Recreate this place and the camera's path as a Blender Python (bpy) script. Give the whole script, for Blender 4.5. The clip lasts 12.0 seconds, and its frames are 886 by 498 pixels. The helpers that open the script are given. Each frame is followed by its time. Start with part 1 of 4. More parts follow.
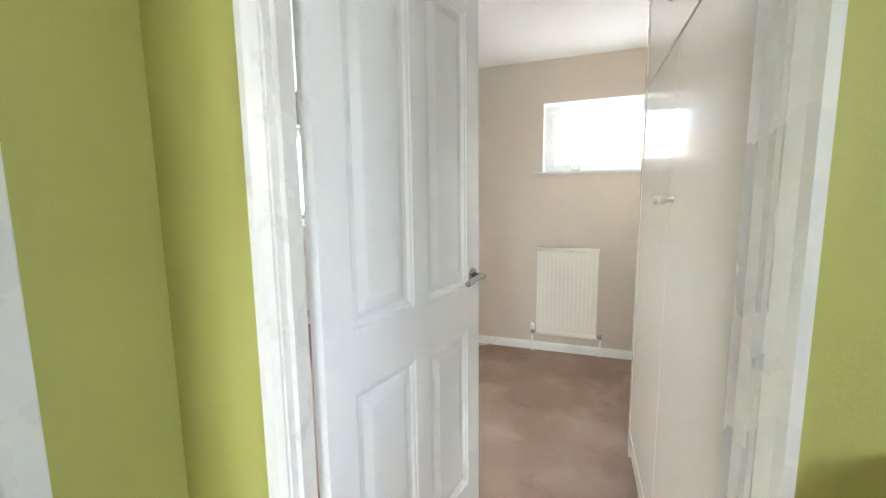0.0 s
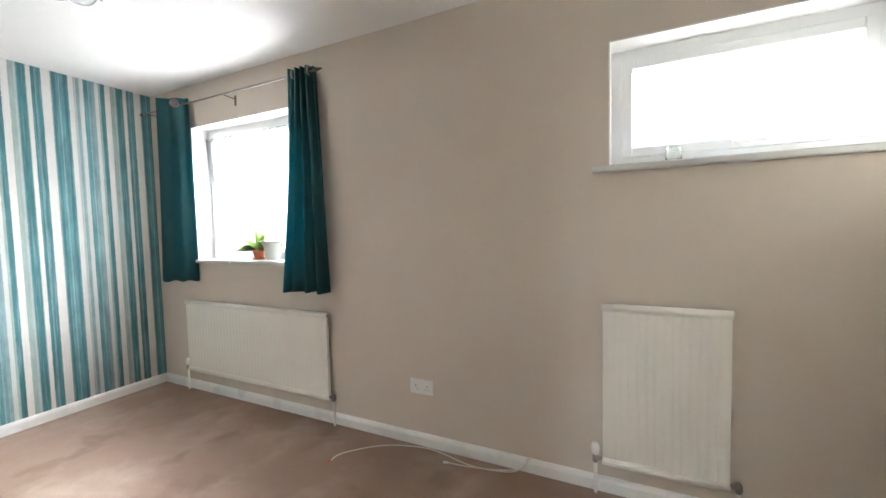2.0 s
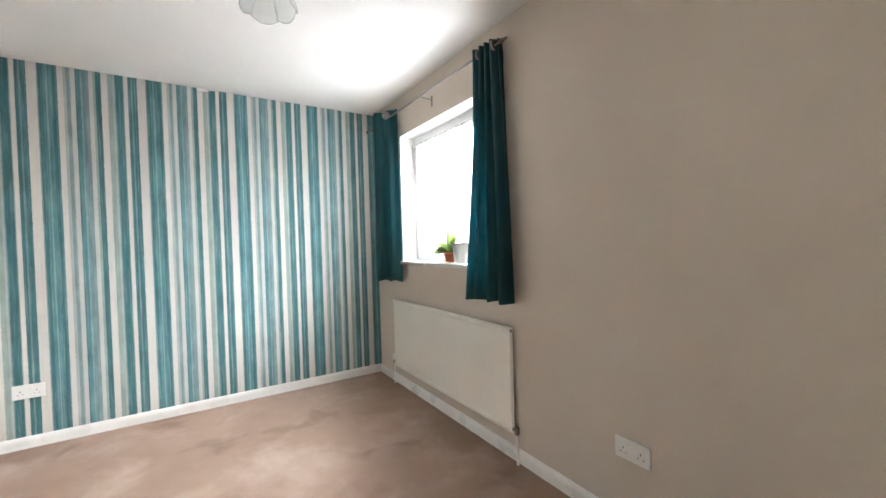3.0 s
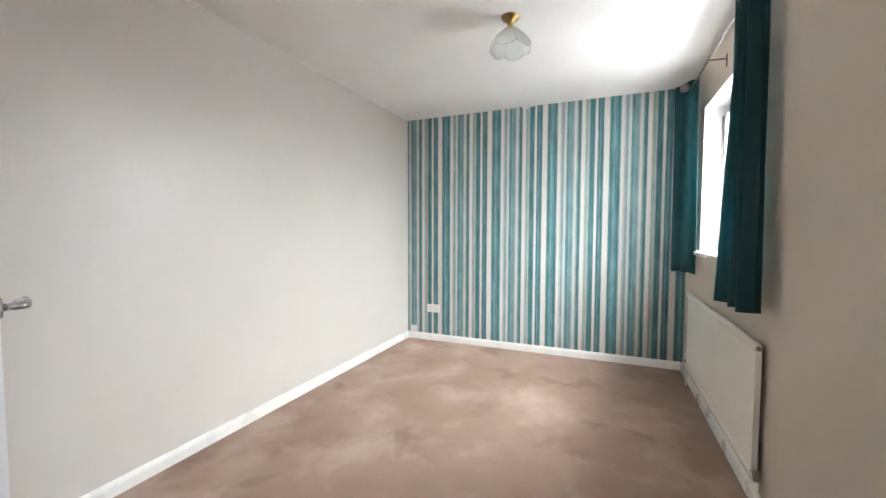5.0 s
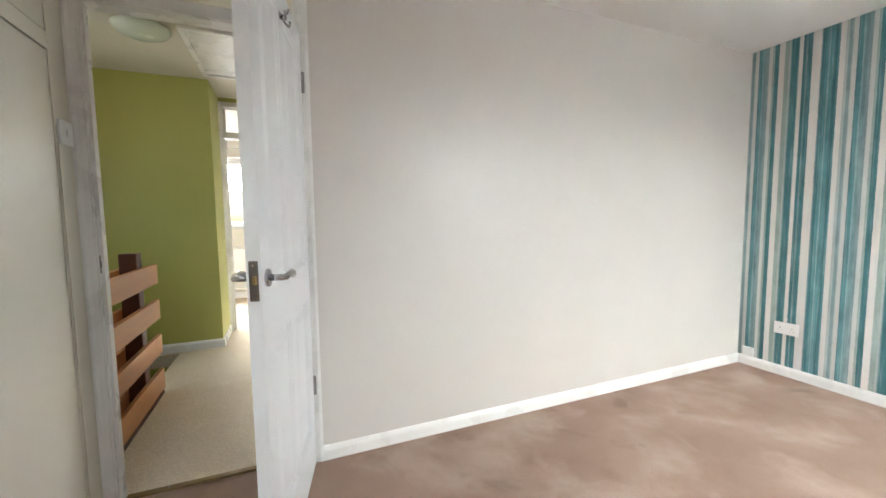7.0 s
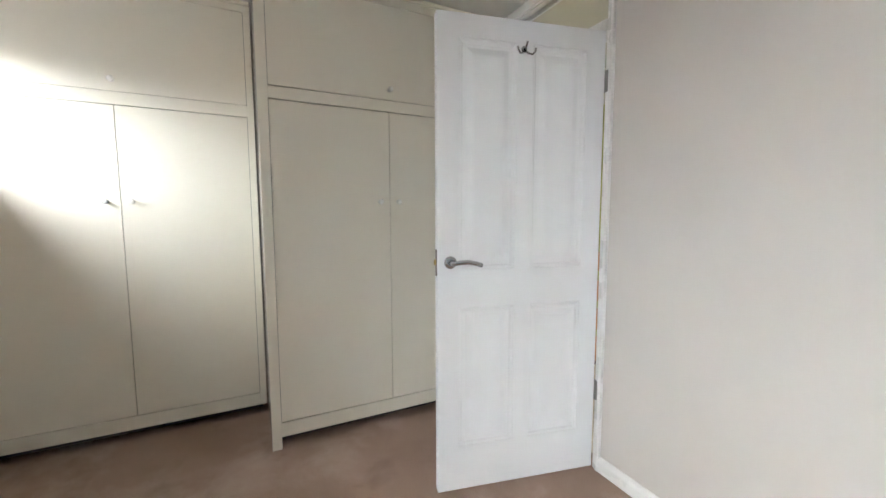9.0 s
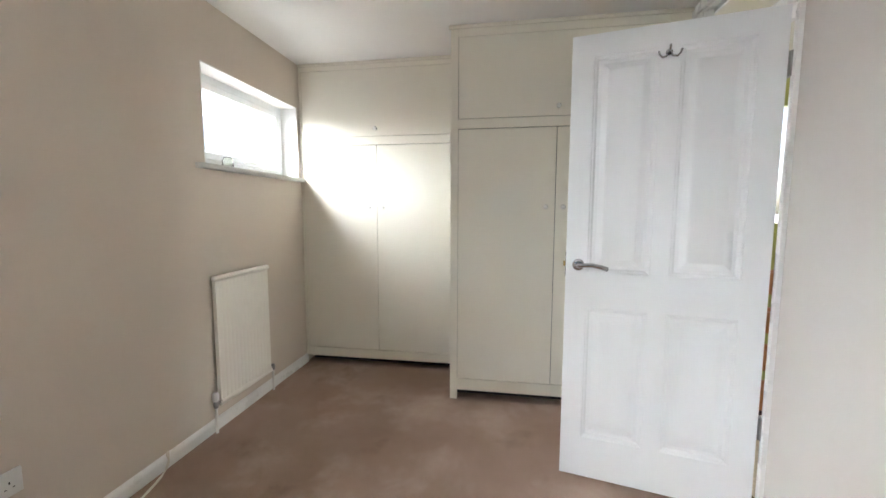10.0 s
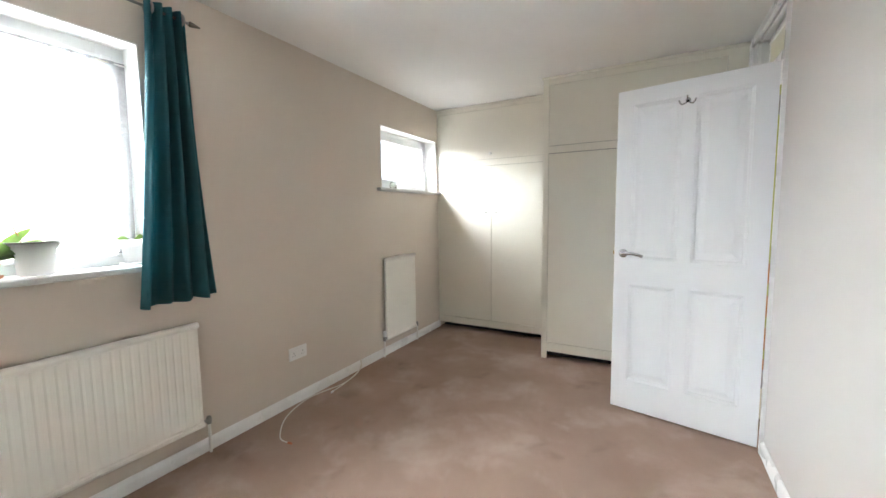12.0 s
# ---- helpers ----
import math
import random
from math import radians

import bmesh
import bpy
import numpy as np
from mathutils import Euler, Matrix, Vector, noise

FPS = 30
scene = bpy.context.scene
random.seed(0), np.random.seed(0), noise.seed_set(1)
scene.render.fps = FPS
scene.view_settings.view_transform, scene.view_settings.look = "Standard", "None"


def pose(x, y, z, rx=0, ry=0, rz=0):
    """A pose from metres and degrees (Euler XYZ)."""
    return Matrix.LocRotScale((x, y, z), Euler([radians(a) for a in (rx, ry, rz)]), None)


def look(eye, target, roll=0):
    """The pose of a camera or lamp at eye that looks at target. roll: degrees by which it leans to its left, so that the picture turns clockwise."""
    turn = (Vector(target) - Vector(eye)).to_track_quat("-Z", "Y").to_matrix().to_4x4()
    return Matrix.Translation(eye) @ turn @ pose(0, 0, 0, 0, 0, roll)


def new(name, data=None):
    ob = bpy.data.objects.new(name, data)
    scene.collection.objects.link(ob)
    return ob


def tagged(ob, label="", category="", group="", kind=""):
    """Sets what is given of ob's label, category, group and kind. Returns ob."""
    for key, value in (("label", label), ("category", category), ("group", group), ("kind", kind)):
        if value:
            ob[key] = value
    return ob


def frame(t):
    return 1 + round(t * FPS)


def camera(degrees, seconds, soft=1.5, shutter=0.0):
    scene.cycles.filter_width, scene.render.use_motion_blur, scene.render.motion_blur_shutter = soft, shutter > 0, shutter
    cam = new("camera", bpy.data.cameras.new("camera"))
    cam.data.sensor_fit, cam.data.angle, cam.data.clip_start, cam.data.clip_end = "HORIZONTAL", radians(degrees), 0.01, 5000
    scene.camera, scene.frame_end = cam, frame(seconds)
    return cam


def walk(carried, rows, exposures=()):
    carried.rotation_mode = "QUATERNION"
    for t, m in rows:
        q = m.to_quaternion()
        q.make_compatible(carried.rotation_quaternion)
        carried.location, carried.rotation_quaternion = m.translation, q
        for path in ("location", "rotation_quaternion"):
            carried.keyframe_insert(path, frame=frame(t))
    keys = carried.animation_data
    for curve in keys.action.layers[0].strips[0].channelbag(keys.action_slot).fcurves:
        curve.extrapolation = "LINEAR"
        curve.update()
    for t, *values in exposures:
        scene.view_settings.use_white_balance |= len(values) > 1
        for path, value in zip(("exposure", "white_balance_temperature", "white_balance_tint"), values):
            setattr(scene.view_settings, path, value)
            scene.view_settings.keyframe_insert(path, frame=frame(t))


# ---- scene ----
# ---- camera ----
cam = camera(97.7, 12.0)
PATH = [
    (0, (0.575, -0.66, 1.277), (-0.087, 1.211, 1.031), -0.7),
    (0.5, (0.51, -0.294, 1.272), (0.008, 1.628, 1.043), -1.0),
    (1, (0.49, 0.114, 1.253), (0.04, 2.053, 1.054), -1.2),
    (1.5, (0.439, 0.459, 1.238), (-0.118, 2.375, 1.1), -1.2),
    (2, (0.356, 0.745, 1.243), (-0.508, 2.544, 1.134), -1.35),
    (2.5, (0.223, 0.931, 1.238), (-1.066, 2.457, 1.152), -1.75),
    (3, (0.181, 1.215, 1.19), (-1.508, 2.286, 1.152), -1.65),
    (3.2, (0.178, 1.335, 1.176), (-1.629, 2.205, 1.150), -1.2),
    (5, (0.595, 2.012, 1.194), (-1.247, 1.238, 1.094), 0.1),
    (5.5, (0.663, 2.084, 1.161), (-1.049, 1.059, 1.017), -0.2),
    (6, (0.611, 2.086, 1.149), (-0.947, 0.844, 0.979), -0.2),
    (6.5, (0.402, 1.966, 1.163), (-0.856, 0.421, 0.995), -0.7),
    (7, (0.122, 1.897, 1.173), (-0.635, 0.053, 1.01), -0.7),
    (7.5, (-0.2, 1.862, 1.17), (-0.263, -0.13, 1.004), -0.5),
    (9.3, (-1.371, 1.295, 1.219), (0.558, 0.801, 1.03), 0.0),
    (9.5, (-1.447, 1.207, 1.225), (0.53, 0.971, 1.033), 0.1),
    (10, (-1.624, 1.023, 1.243), (0.341, 1.34, 1.051), 0.1),
    (10.5, (-1.848, 0.885, 1.235), (0.032, 1.545, 1.053), 0.0),
    (11, (-2.071, 0.724, 1.25), (-0.252, 1.535, 1.075), -0.2),
    (11.5, (-2.295, 0.592, 1.261), (-0.507, 1.471, 1.082), -0.5),
    (12, (-2.476, 0.541, 1.267), (-0.726, 1.491, 1.086), -0.7),
]
EXPOSURES = [(0.0, 3.25, 6050, 8), (0.5, 2.78, 6100, 9), (1.0, 2.74, 6100, 10), (1.5, 2.68, 6060, 11), (2.0, 2.6, 6200, 11), (3.0, 2.5, 6350, 12), (5.0, 2.45, 6300, 11), (6.5, 2.35, 6400, 10), (7.0, 2.45, 6400, 10), (7.5, 2.46, 6350, 10), (9.5, 2.46, 6250, 11), (10.5, 2.72, 6200, 11), (12.0, 2.66, 6150, 10)]
walk(cam, [(t, look(eye, aim, roll)) for t, eye, aim, roll in PATH], EXPOSURES)

# ---- light ----
world = bpy.data.worlds.new("world")
scene.world = world
world.use_nodes = True
wn = world.node_tree.nodes
sky = wn.new("ShaderNodeTexSky")
sky.sky_type, sky.sun_disc, sky.sun_elevation, sky.sun_rotation = "NISHITA", False, radians(50), radians(200)
sky.dust_density, sky.air_density = 4.0, 1.0
wn["Background"].inputs["Strength"].default_value = 0.15
world.node_tree.links.new(sky.outputs["Color"], wn["Background"].inputs["Color"])


def lamp_at(name, eye, target, w, h, watts, colour=(1, 1, 1)):
    d = bpy.data.lights.new(name, "AREA")
    d.shape, d.size, d.size_y, d.energy, d.color = "RECTANGLE", w, h, watts, colour
    o = new(name, d)
    o.matrix_world = look(eye, target)
    return o


sd = bpy.data.lights.new("sun", "SUN")
sd.energy, sd.angle, sd.color = 1.4, radians(20), (1.0, 0.97, 0.92)
so = new("sun", sd)
so.matrix_world = look((-3, -6, 10), (0, 2, 0))
# daylight from the sky outside each window, then an added stairwell fill
lamp_at("daylight_large_window", (-2.55, 4.15, 2.62), (-2.55, 2.637, 1.62), 4.8, 1.6, 262, (0.945, 0.975, 0.985))
lamp_at("daylight_small_window", (0.75, 3.95, 2.95), (0.78, 2.637, 1.75), 3.6, 1.8, 36, (0.945, 0.975, 0.985))
lamp_at("daylight_far_window", (1.4, -5.95, 2.4), (1.0, -4.6, 1.52), 2.8, 1.6, 132, (0.97, 0.985, 1.0))
# added fill with no known source, brightens the landing's green walls
lamp_at("stairwell_fill", (2.9, -0.9, 2.2), (2.0, -0.9, 1.6), 1.4, 1.2, 6.2, (0.97, 0.985, 1.0))


# ---- materials ----
def mat(name, a, b=None, rough=0.5, metal=0.0, scale=4.0, grain=180.0, bump=0.05, spread=0.5, stretch=(1, 1, 1), spec=0.5):
    """Two tones mixed by broad noise, fine relief."""
    m = bpy.data.materials.new(name)
    m.use_nodes = True
    n, l = m.node_tree.nodes, m.node_tree.links
    p = n["Principled BSDF"]
    b = b or tuple(min(1, c * 0.93) for c in a)
    co = n.new("ShaderNodeTexCoord")
    mp = n.new("ShaderNodeMapping")
    mp.inputs["Scale"].default_value = stretch
    l.new(co.outputs["Object"], mp.inputs["Vector"])
    t1 = n.new("ShaderNodeTexNoise")
    t1.inputs["Scale"].default_value, t1.inputs["Detail"].default_value = scale, 5
    l.new(mp.outputs[0], t1.inputs["Vector"])
    r = n.new("ShaderNodeValToRGB")
    r.color_ramp.elements[0].position, r.color_ramp.elements[1].position = 0.5 - spread / 2, 0.5 + spread / 2
    r.color_ramp.elements[0].color, r.color_ramp.elements[1].color = (*b, 1), (*a, 1)
    l.new(t1.outputs["Fac"], r.inputs[0])
    l.new(r.outputs[0], p.inputs["Base Color"])
    t2 = n.new("ShaderNodeTexNoise")
    t2.inputs["Scale"].default_value, t2.inputs["Detail"].default_value = grain, 3
    l.new(mp.outputs[0], t2.inputs["Vector"])
    bp = n.new("ShaderNodeBump")
    bp.inputs["Strength"].default_value, bp.inputs["Distance"].default_value = bump, 0.01
    l.new(t2.outputs["Fac"], bp.inputs["Height"])
    l.new(bp.outputs[0], p.inputs["Normal"])
    rr = n.new("ShaderNodeMapRange")
    rr.inputs["To Min"].default_value, rr.inputs["To Max"].default_value = max(0.02, rough - 0.07), min(1, rough + 0.07)
    l.new(t1.outputs["Fac"], rr.inputs["Value"])
    l.new(rr.outputs[0], p.inputs["Roughness"])
    p.inputs["Metallic"].default_value = metal
    p.inputs["Specular IOR Level"].default_value = spec
    return m


M_TAUPE = mat("taupe_wall_paint", (0.64, 0.56, 0.473), (0.61, 0.533, 0.449), 0.7, scale=2, bump=0.08)
M_PALE = mat("pale_wall_paint", (0.62, 0.583, 0.535), (0.592, 0.556, 0.51), 0.38, scale=2, bump=0.06)
M_CEIL = mat("ceiling_paint", (0.82, 0.80, 0.77), (0.79, 0.77, 0.74), 0.85, scale=3, bump=0.08)
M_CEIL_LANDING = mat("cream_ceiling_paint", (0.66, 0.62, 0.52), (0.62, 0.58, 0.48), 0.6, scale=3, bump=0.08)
M_GREEN = mat("green_wall_paint", (0.47, 0.465, 0.135), (0.44, 0.435, 0.12), 0.5, scale=2, bump=0.08)
M_CREAM = mat("cream_wall_paint", (0.74, 0.70, 0.62), (0.70, 0.66, 0.58), 0.7, scale=2, bump=0.06)
M_GLOSS = mat("white_gloss_paint", (0.82, 0.81, 0.78), (0.79, 0.78, 0.75), 0.28, scale=5, grain=60, bump=0.03)
# sill white darkened and made matt to weaken light bounced onto the ceiling
M_SILL = mat("dulled_sill_paint", (0.64, 0.63, 0.60), (0.58, 0.57, 0.54), 0.9, scale=5, grain=60, bump=0.03, spec=0.08)
M_DOOR = mat("white_satin_door_paint", (0.80, 0.805, 0.812), (0.785, 0.79, 0.797), 0.36, scale=3, grain=55, bump=0.015, stretch=(3, 3, 0.12))
M_WARD = mat("cream_eggshell_paint", (0.80, 0.755, 0.65), (0.775, 0.73, 0.625), 0.115, scale=2, grain=14, bump=0.015, spec=0.45)
M_RAD = mat("cream_enamel", (0.84, 0.81, 0.73), (0.82, 0.79, 0.71), 0.32, scale=3, bump=0.01)
M_RAD_WHITE = mat("white_enamel", (0.82, 0.80, 0.76), (0.80, 0.78, 0.74), 0.32, scale=3, bump=0.01)
M_UPVC = mat("white_upvc", (0.85, 0.86, 0.86), (0.83, 0.84, 0.84), 0.6, scale=8, bump=0.01, spec=0.2)
M_PLASTIC = mat("white_plastic", (0.80, 0.79, 0.76), (0.77, 0.76, 0.73), 0.35, scale=20, bump=0.01)
# near-black for the shade inside holes, door gaps and the plinth recess
M_DARK = mat("shade_black", (0.02, 0.018, 0.016), (0.015, 0.013, 0.012), 0.9, scale=9)
M_CHROME = mat("brushed_chrome", (0.52, 0.52, 0.53), (0.44, 0.44, 0.45), 0.2, 1.0, scale=30, bump=0.02)
M_STEEL = mat("dull_steel", (0.36, 0.35, 0.33), (0.28, 0.27, 0.26), 0.42, 1.0, scale=30, bump=0.02)
M_BRASS = mat("polished_brass", (0.46, 0.33, 0.13), (0.36, 0.25, 0.09), 0.38, 1.0, scale=25, bump=0.02)
M_BRASS_DULL = mat("worn_brass", (0.26, 0.19, 0.09), (0.18, 0.13, 0.07), 0.6, 1.0, scale=25, bump=0.05)
M_BRONZE = mat("bronze_grey_metal", (0.20, 0.17, 0.14), (0.15, 0.13, 0.11), 0.45, 1.0, scale=40, bump=0.02)
M_TEAL = mat("teal_curtain_cloth", (0.010, 0.078, 0.088), (0.008, 0.062, 0.070), 0.7, scale=6, grain=500, bump=0.15)
M_RED = mat("red_curtain_cloth", (0.21, 0.010, 0.014), (0.16, 0.008, 0.010), 0.85, scale=6, grain=400, bump=0.15)
M_WOOD = mat("orange_pine", (0.56, 0.24, 0.075), (0.45, 0.17, 0.05), 0.4, scale=3, grain=60, bump=0.06, stretch=(8, 0.8, 8))
M_WOODDARK = mat("dark_red_wood_stain", (0.10, 0.03, 0.018), (0.07, 0.02, 0.012), 0.45, scale=5, grain=60, bump=0.06)
M_TERRA = mat("terracotta", (0.50, 0.17, 0.08), (0.42, 0.14, 0.07), 0.8, scale=15, bump=0.1)
M_SOIL = mat("potting_soil", (0.05, 0.035, 0.025), (0.03, 0.02, 0.015), 0.95, scale=40, bump=0.4)
M_LEAF = mat("light_green_leaf", (0.12, 0.20, 0.035), (0.075, 0.135, 0.025), 0.55, scale=20, bump=0.05)
M_CABLE = mat("cream_cable", (0.72, 0.68, 0.58), (0.66, 0.62, 0.52), 0.45, scale=30, bump=0.01)
M_ROOF = mat("clay_roof_tile", (0.40, 0.27, 0.21), (0.32, 0.21, 0.17), 0.85, scale=3, grain=40, bump=0.2)
M_BRICK = mat("far_brickwork", (0.36, 0.22, 0.16), (0.28, 0.17, 0.13), 0.9, scale=6, grain=40, bump=0.2)
# ground tone raised so it overexposes to white beyond the windows
M_GROUND = mat("bleached_ground", (0.52, 0.50, 0.46), (0.46, 0.44, 0.40), 0.9, scale=1.5, bump=0.2)
M_PORCELAIN = mat("white_porcelain", (0.82, 0.80, 0.75), (0.80, 0.78, 0.73), 0.12, scale=9, bump=0.0)


def backlit(m, colour, share):
    """Cloth that also passes light from behind."""
    n, l = m.node_tree.nodes, m.node_tree.links
    t, x = n.new("ShaderNodeBsdfTranslucent"), n.new("ShaderNodeMixShader")
    t.inputs["Color"].default_value = (*colour, 1)
    x.inputs[0].default_value = share
    l.new(n["Principled BSDF"].outputs[0], x.inputs[1]), l.new(t.outputs[0], x.inputs[2])
    l.new(x.outputs[0], n["Material Output"].inputs["Surface"])


backlit(M_TEAL, (0.02, 0.25, 0.30), 0.30)
backlit(M_LEAF, (0.11, 0.18, 0.035), 0.4)
# pots pass most light from behind, so their bodies glow like window glare
M_POT = mat("glowing_white_pot", (0.84, 0.83, 0.80), (0.82, 0.81, 0.78), 0.2, scale=9, bump=0.0)
backlit(M_POT, (0.92, 0.92, 0.90), 0.75)
backlit(M_RED, (0.42, 0.012, 0.016), 0.3)


def carpet(name, a, b, c, scale, grain, depth, smudge):
    """Pile carpet: broad tread marks, small stains, fine tufts."""
    m = mat(name, a, b, 0.95, scale=scale, grain=grain, bump=0.5, spread=0.35, spec=0.15)
    n, l = m.node_tree.nodes, m.node_tree.links
    p = n["Principled BSDF"]
    base = p.inputs["Base Color"].links[0].from_socket
    co = n["Texture Coordinate"]
    w = n.new("ShaderNodeTexNoise")
    w.inputs["Scale"].default_value, w.inputs["Detail"].default_value, w.inputs["Distortion"].default_value = 2.1, 9, 0.25
    w.inputs["Roughness"].default_value = 0.62
    l.new(co.outputs["Object"], w.inputs["Vector"])
    r = n.new("ShaderNodeValToRGB")
    r.color_ramp.elements[0].position, r.color_ramp.elements[1].position = 0.50, 0.68
    l.new(w.outputs["Fac"], r.inputs[0])
    mx = n.new("ShaderNodeMix")
    mx.data_type = "RGBA"
    l.new(r.outputs[0], mx.inputs["Factor"])
    l.new(base, mx.inputs["A"])
    mx.inputs["B"].default_value = (*c, 1)
    k = n.new("ShaderNodeTexNoise")
    k.inputs["Scale"].default_value, k.inputs["Detail"].default_value, k.inputs["Distortion"].default_value = 3.4, 7, 0.35
    l.new(co.outputs["Object"], k.inputs["Vector"])
    kr = n.new("ShaderNodeMapRange")
    kr.inputs["From Min"].default_value, kr.inputs["From Max"].default_value, kr.inputs["To Max"].default_value = 0.58, 0.74, smudge
    l.new(k.outputs["Fac"], kr.inputs["Value"])
    mk = n.new("ShaderNodeMix")
    mk.data_type = "RGBA"
    l.new(kr.outputs[0], mk.inputs["Factor"])
    l.new(mx.outputs["Result"], mk.inputs["A"])
    mk.inputs["B"].default_value = (*[v * 0.45 for v in b], 1)
    mx = mk
    f = n.new("ShaderNodeTexNoise")
    f.inputs["Scale"].default_value, f.inputs["Detail"].default_value = grain, 2
    l.new(co.outputs["Object"], f.inputs["Vector"])
    mr = n.new("ShaderNodeMapRange")
    mr.inputs["From Min"].default_value, mr.inputs["From Max"].default_value = 0.3, 0.7
    mr.inputs["To Min"].default_value, mr.inputs["To Max"].default_value = 1 - depth, 1 + depth * 0.6
    l.new(f.outputs["Fac"], mr.inputs["Value"])
    hv = n.new("ShaderNodeHueSaturation")
    l.new(mr.outputs[0], hv.inputs["Value"])
    l.new(mx.outputs["Result"], hv.inputs["Color"])
    l.new(hv.outputs[0], p.inputs["Base Color"])
    return m


M_CARPET = carpet("dusty_rose_carpet", (0.44, 0.315, 0.248), (0.345, 0.236, 0.178), (0.51, 0.39, 0.315), 2.2, 260, 0.22, 0.46)
M_CARPET_CREAM = carpet("cream_loop_carpet", (0.74, 0.64, 0.49), (0.70, 0.60, 0.455), (0.76, 0.67, 0.53), 1.5, 110, 0.16, 0.06)


def wallpaper():
    """Painted-look stripes, repeating every 0.5385 m along the wall."""
    m = bpy.data.materials.new("teal_stripe_wallpaper")
    m.use_nodes = True
    n, l = m.node_tree.nodes, m.node_tree.links
    p = n["Principled BSDF"]
    co = n.new("ShaderNodeTexCoord")
    sep = n.new("ShaderNodeSeparateXYZ")
    l.new(co.outputs["Object"], sep.inputs[0])
    mp = n.new("ShaderNodeMapping")
    mp.inputs["Scale"].default_value = (1, 1, 0.7)
    l.new(co.outputs["Object"], mp.inputs["Vector"])
    e = n.new("ShaderNodeTexNoise")
    e.inputs["Scale"].default_value, e.inputs["Detail"].default_value = 230, 6
    l.new(mp.outputs[0], e.inputs["Vector"])
    wob = n.new("ShaderNodeMath")
    wob.operation = "MULTIPLY_ADD"
    wob.inputs[1].default_value = 0.012
    l.new(e.outputs["Fac"], wob.inputs[0])
    l.new(sep.outputs["Y"], wob.inputs[2])
    dv = n.new("ShaderNodeMath")
    dv.operation = "MULTIPLY_ADD"
    dv.inputs[1].default_value, dv.inputs[2].default_value = 1 / 0.5385, -0.370 / 0.5385 + 3
    l.new(wob.outputs[0], dv.inputs[0])
    fr = n.new("ShaderNodeMath")
    fr.operation = "FRACT"
    l.new(dv.outputs[0], fr.inputs[0])
    ramp = n.new("ShaderNodeValToRGB")
    ramp.color_ramp.interpolation = "CONSTANT"
    W, PW, G, T, TX, TL, TG, BG, GG = (0.66, 0.63, 0.585), (0.56, 0.565, 0.53), (0.40, 0.45, 0.43), (0.060, 0.185, 0.200), (0.10, 0.255, 0.275), (0.24, 0.38, 0.39), (0.17, 0.285, 0.30), (0.22, 0.315, 0.325), (0.31, 0.385, 0.35)
    widths = [(0.045, W), (0.005, BG), (0.016, T), (0.018, TX), (0.006, TL), (0.020, TX), (0.016, T), (0.009, TX), (0.027, W), (0.014, G), (0.017, BG), (0.004, G), (0.020, PW), (0.004, T), (0.020, TX), (0.008, TL), (0.016, TG), (0.016, BG), (0.020, PW), (0.013, GG), (0.026, T), (0.034, W), (0.024, GG), (0.010, G), (0.005, BG), (0.038, T), (0.005, GG), (0.021, W), (0.016, T), (0.008, TG), (0.026, T)]
    total, at = sum(w for w, _ in widths), 0.0
    els = ramp.color_ramp.elements
    for k, (w, c) in enumerate(widths):
        el = els[k] if k < 2 else els.new(at / total)
        el.position, el.color = at / total, (*c, 1)
        at += w
    l.new(fr.outputs[0], ramp.inputs[0])
    # brushed streaks and worn patches along the stripes
    mp2 = n.new("ShaderNodeMapping")
    mp2.inputs["Scale"].default_value = (1, 130, 3.0)
    l.new(co.outputs["Object"], mp2.inputs["Vector"])
    s = n.new("ShaderNodeTexNoise")
    s.inputs["Scale"].default_value, s.inputs["Detail"].default_value = 1.0, 6
    l.new(mp2.outputs[0], s.inputs["Vector"])
    sr = n.new("ShaderNodeMapRange")
    sr.inputs["From Min"].default_value, sr.inputs["From Max"].default_value, sr.inputs["To Max"].default_value = 0.50, 0.76, 0.45
    l.new(s.outputs["Fac"], sr.inputs["Value"])
    mx = n.new("ShaderNodeMix")
    mx.data_type = "RGBA"
    l.new(sr.outputs[0], mx.inputs["Factor"])
    l.new(ramp.outputs[0], mx.inputs["A"])
    mx.inputs["B"].default_value = (0.40, 0.48, 0.47, 1)
    # dry-brush flecks and rubbed blocks
    mp3 = n.new("ShaderNodeMapping")
    mp3.inputs["Scale"].default_value = (1, 18, 5.0)
    l.new(co.outputs["Object"], mp3.inputs["Vector"])
    q = n.new("ShaderNodeTexNoise")
    q.inputs["Scale"].default_value, q.inputs["Detail"].default_value, q.inputs["Roughness"].default_value = 1.0, 9, 0.72
    l.new(mp3.outputs[0], q.inputs["Vector"])
    qr = n.new("ShaderNodeMapRange")
    qr.inputs["From Min"].default_value, qr.inputs["From Max"].default_value = 0.32, 0.70
    qr.inputs["To Min"].default_value, qr.inputs["To Max"].default_value = 0.70, 1.25
    l.new(q.outputs["Fac"], qr.inputs["Value"])
    hv = n.new("ShaderNodeHueSaturation")
    # the white ground stays clean, the painted stripes vary
    sc = n.new("ShaderNodeSeparateColor")
    l.new(ramp.outputs[0], sc.inputs[0])
    cm = n.new("ShaderNodeMapRange")
    cm.inputs["From Min"].default_value, cm.inputs["From Max"].default_value = 0.2, 0.65
    cm.inputs["To Min"].default_value, cm.inputs["To Max"].default_value = 1.0, 0.12
    l.new(sc.outputs[0], cm.inputs["Value"])
    vm = n.new("ShaderNodeMix")
    vm.inputs["A"].default_value = 1.0
    l.new(cm.outputs[0], vm.inputs["Factor"])
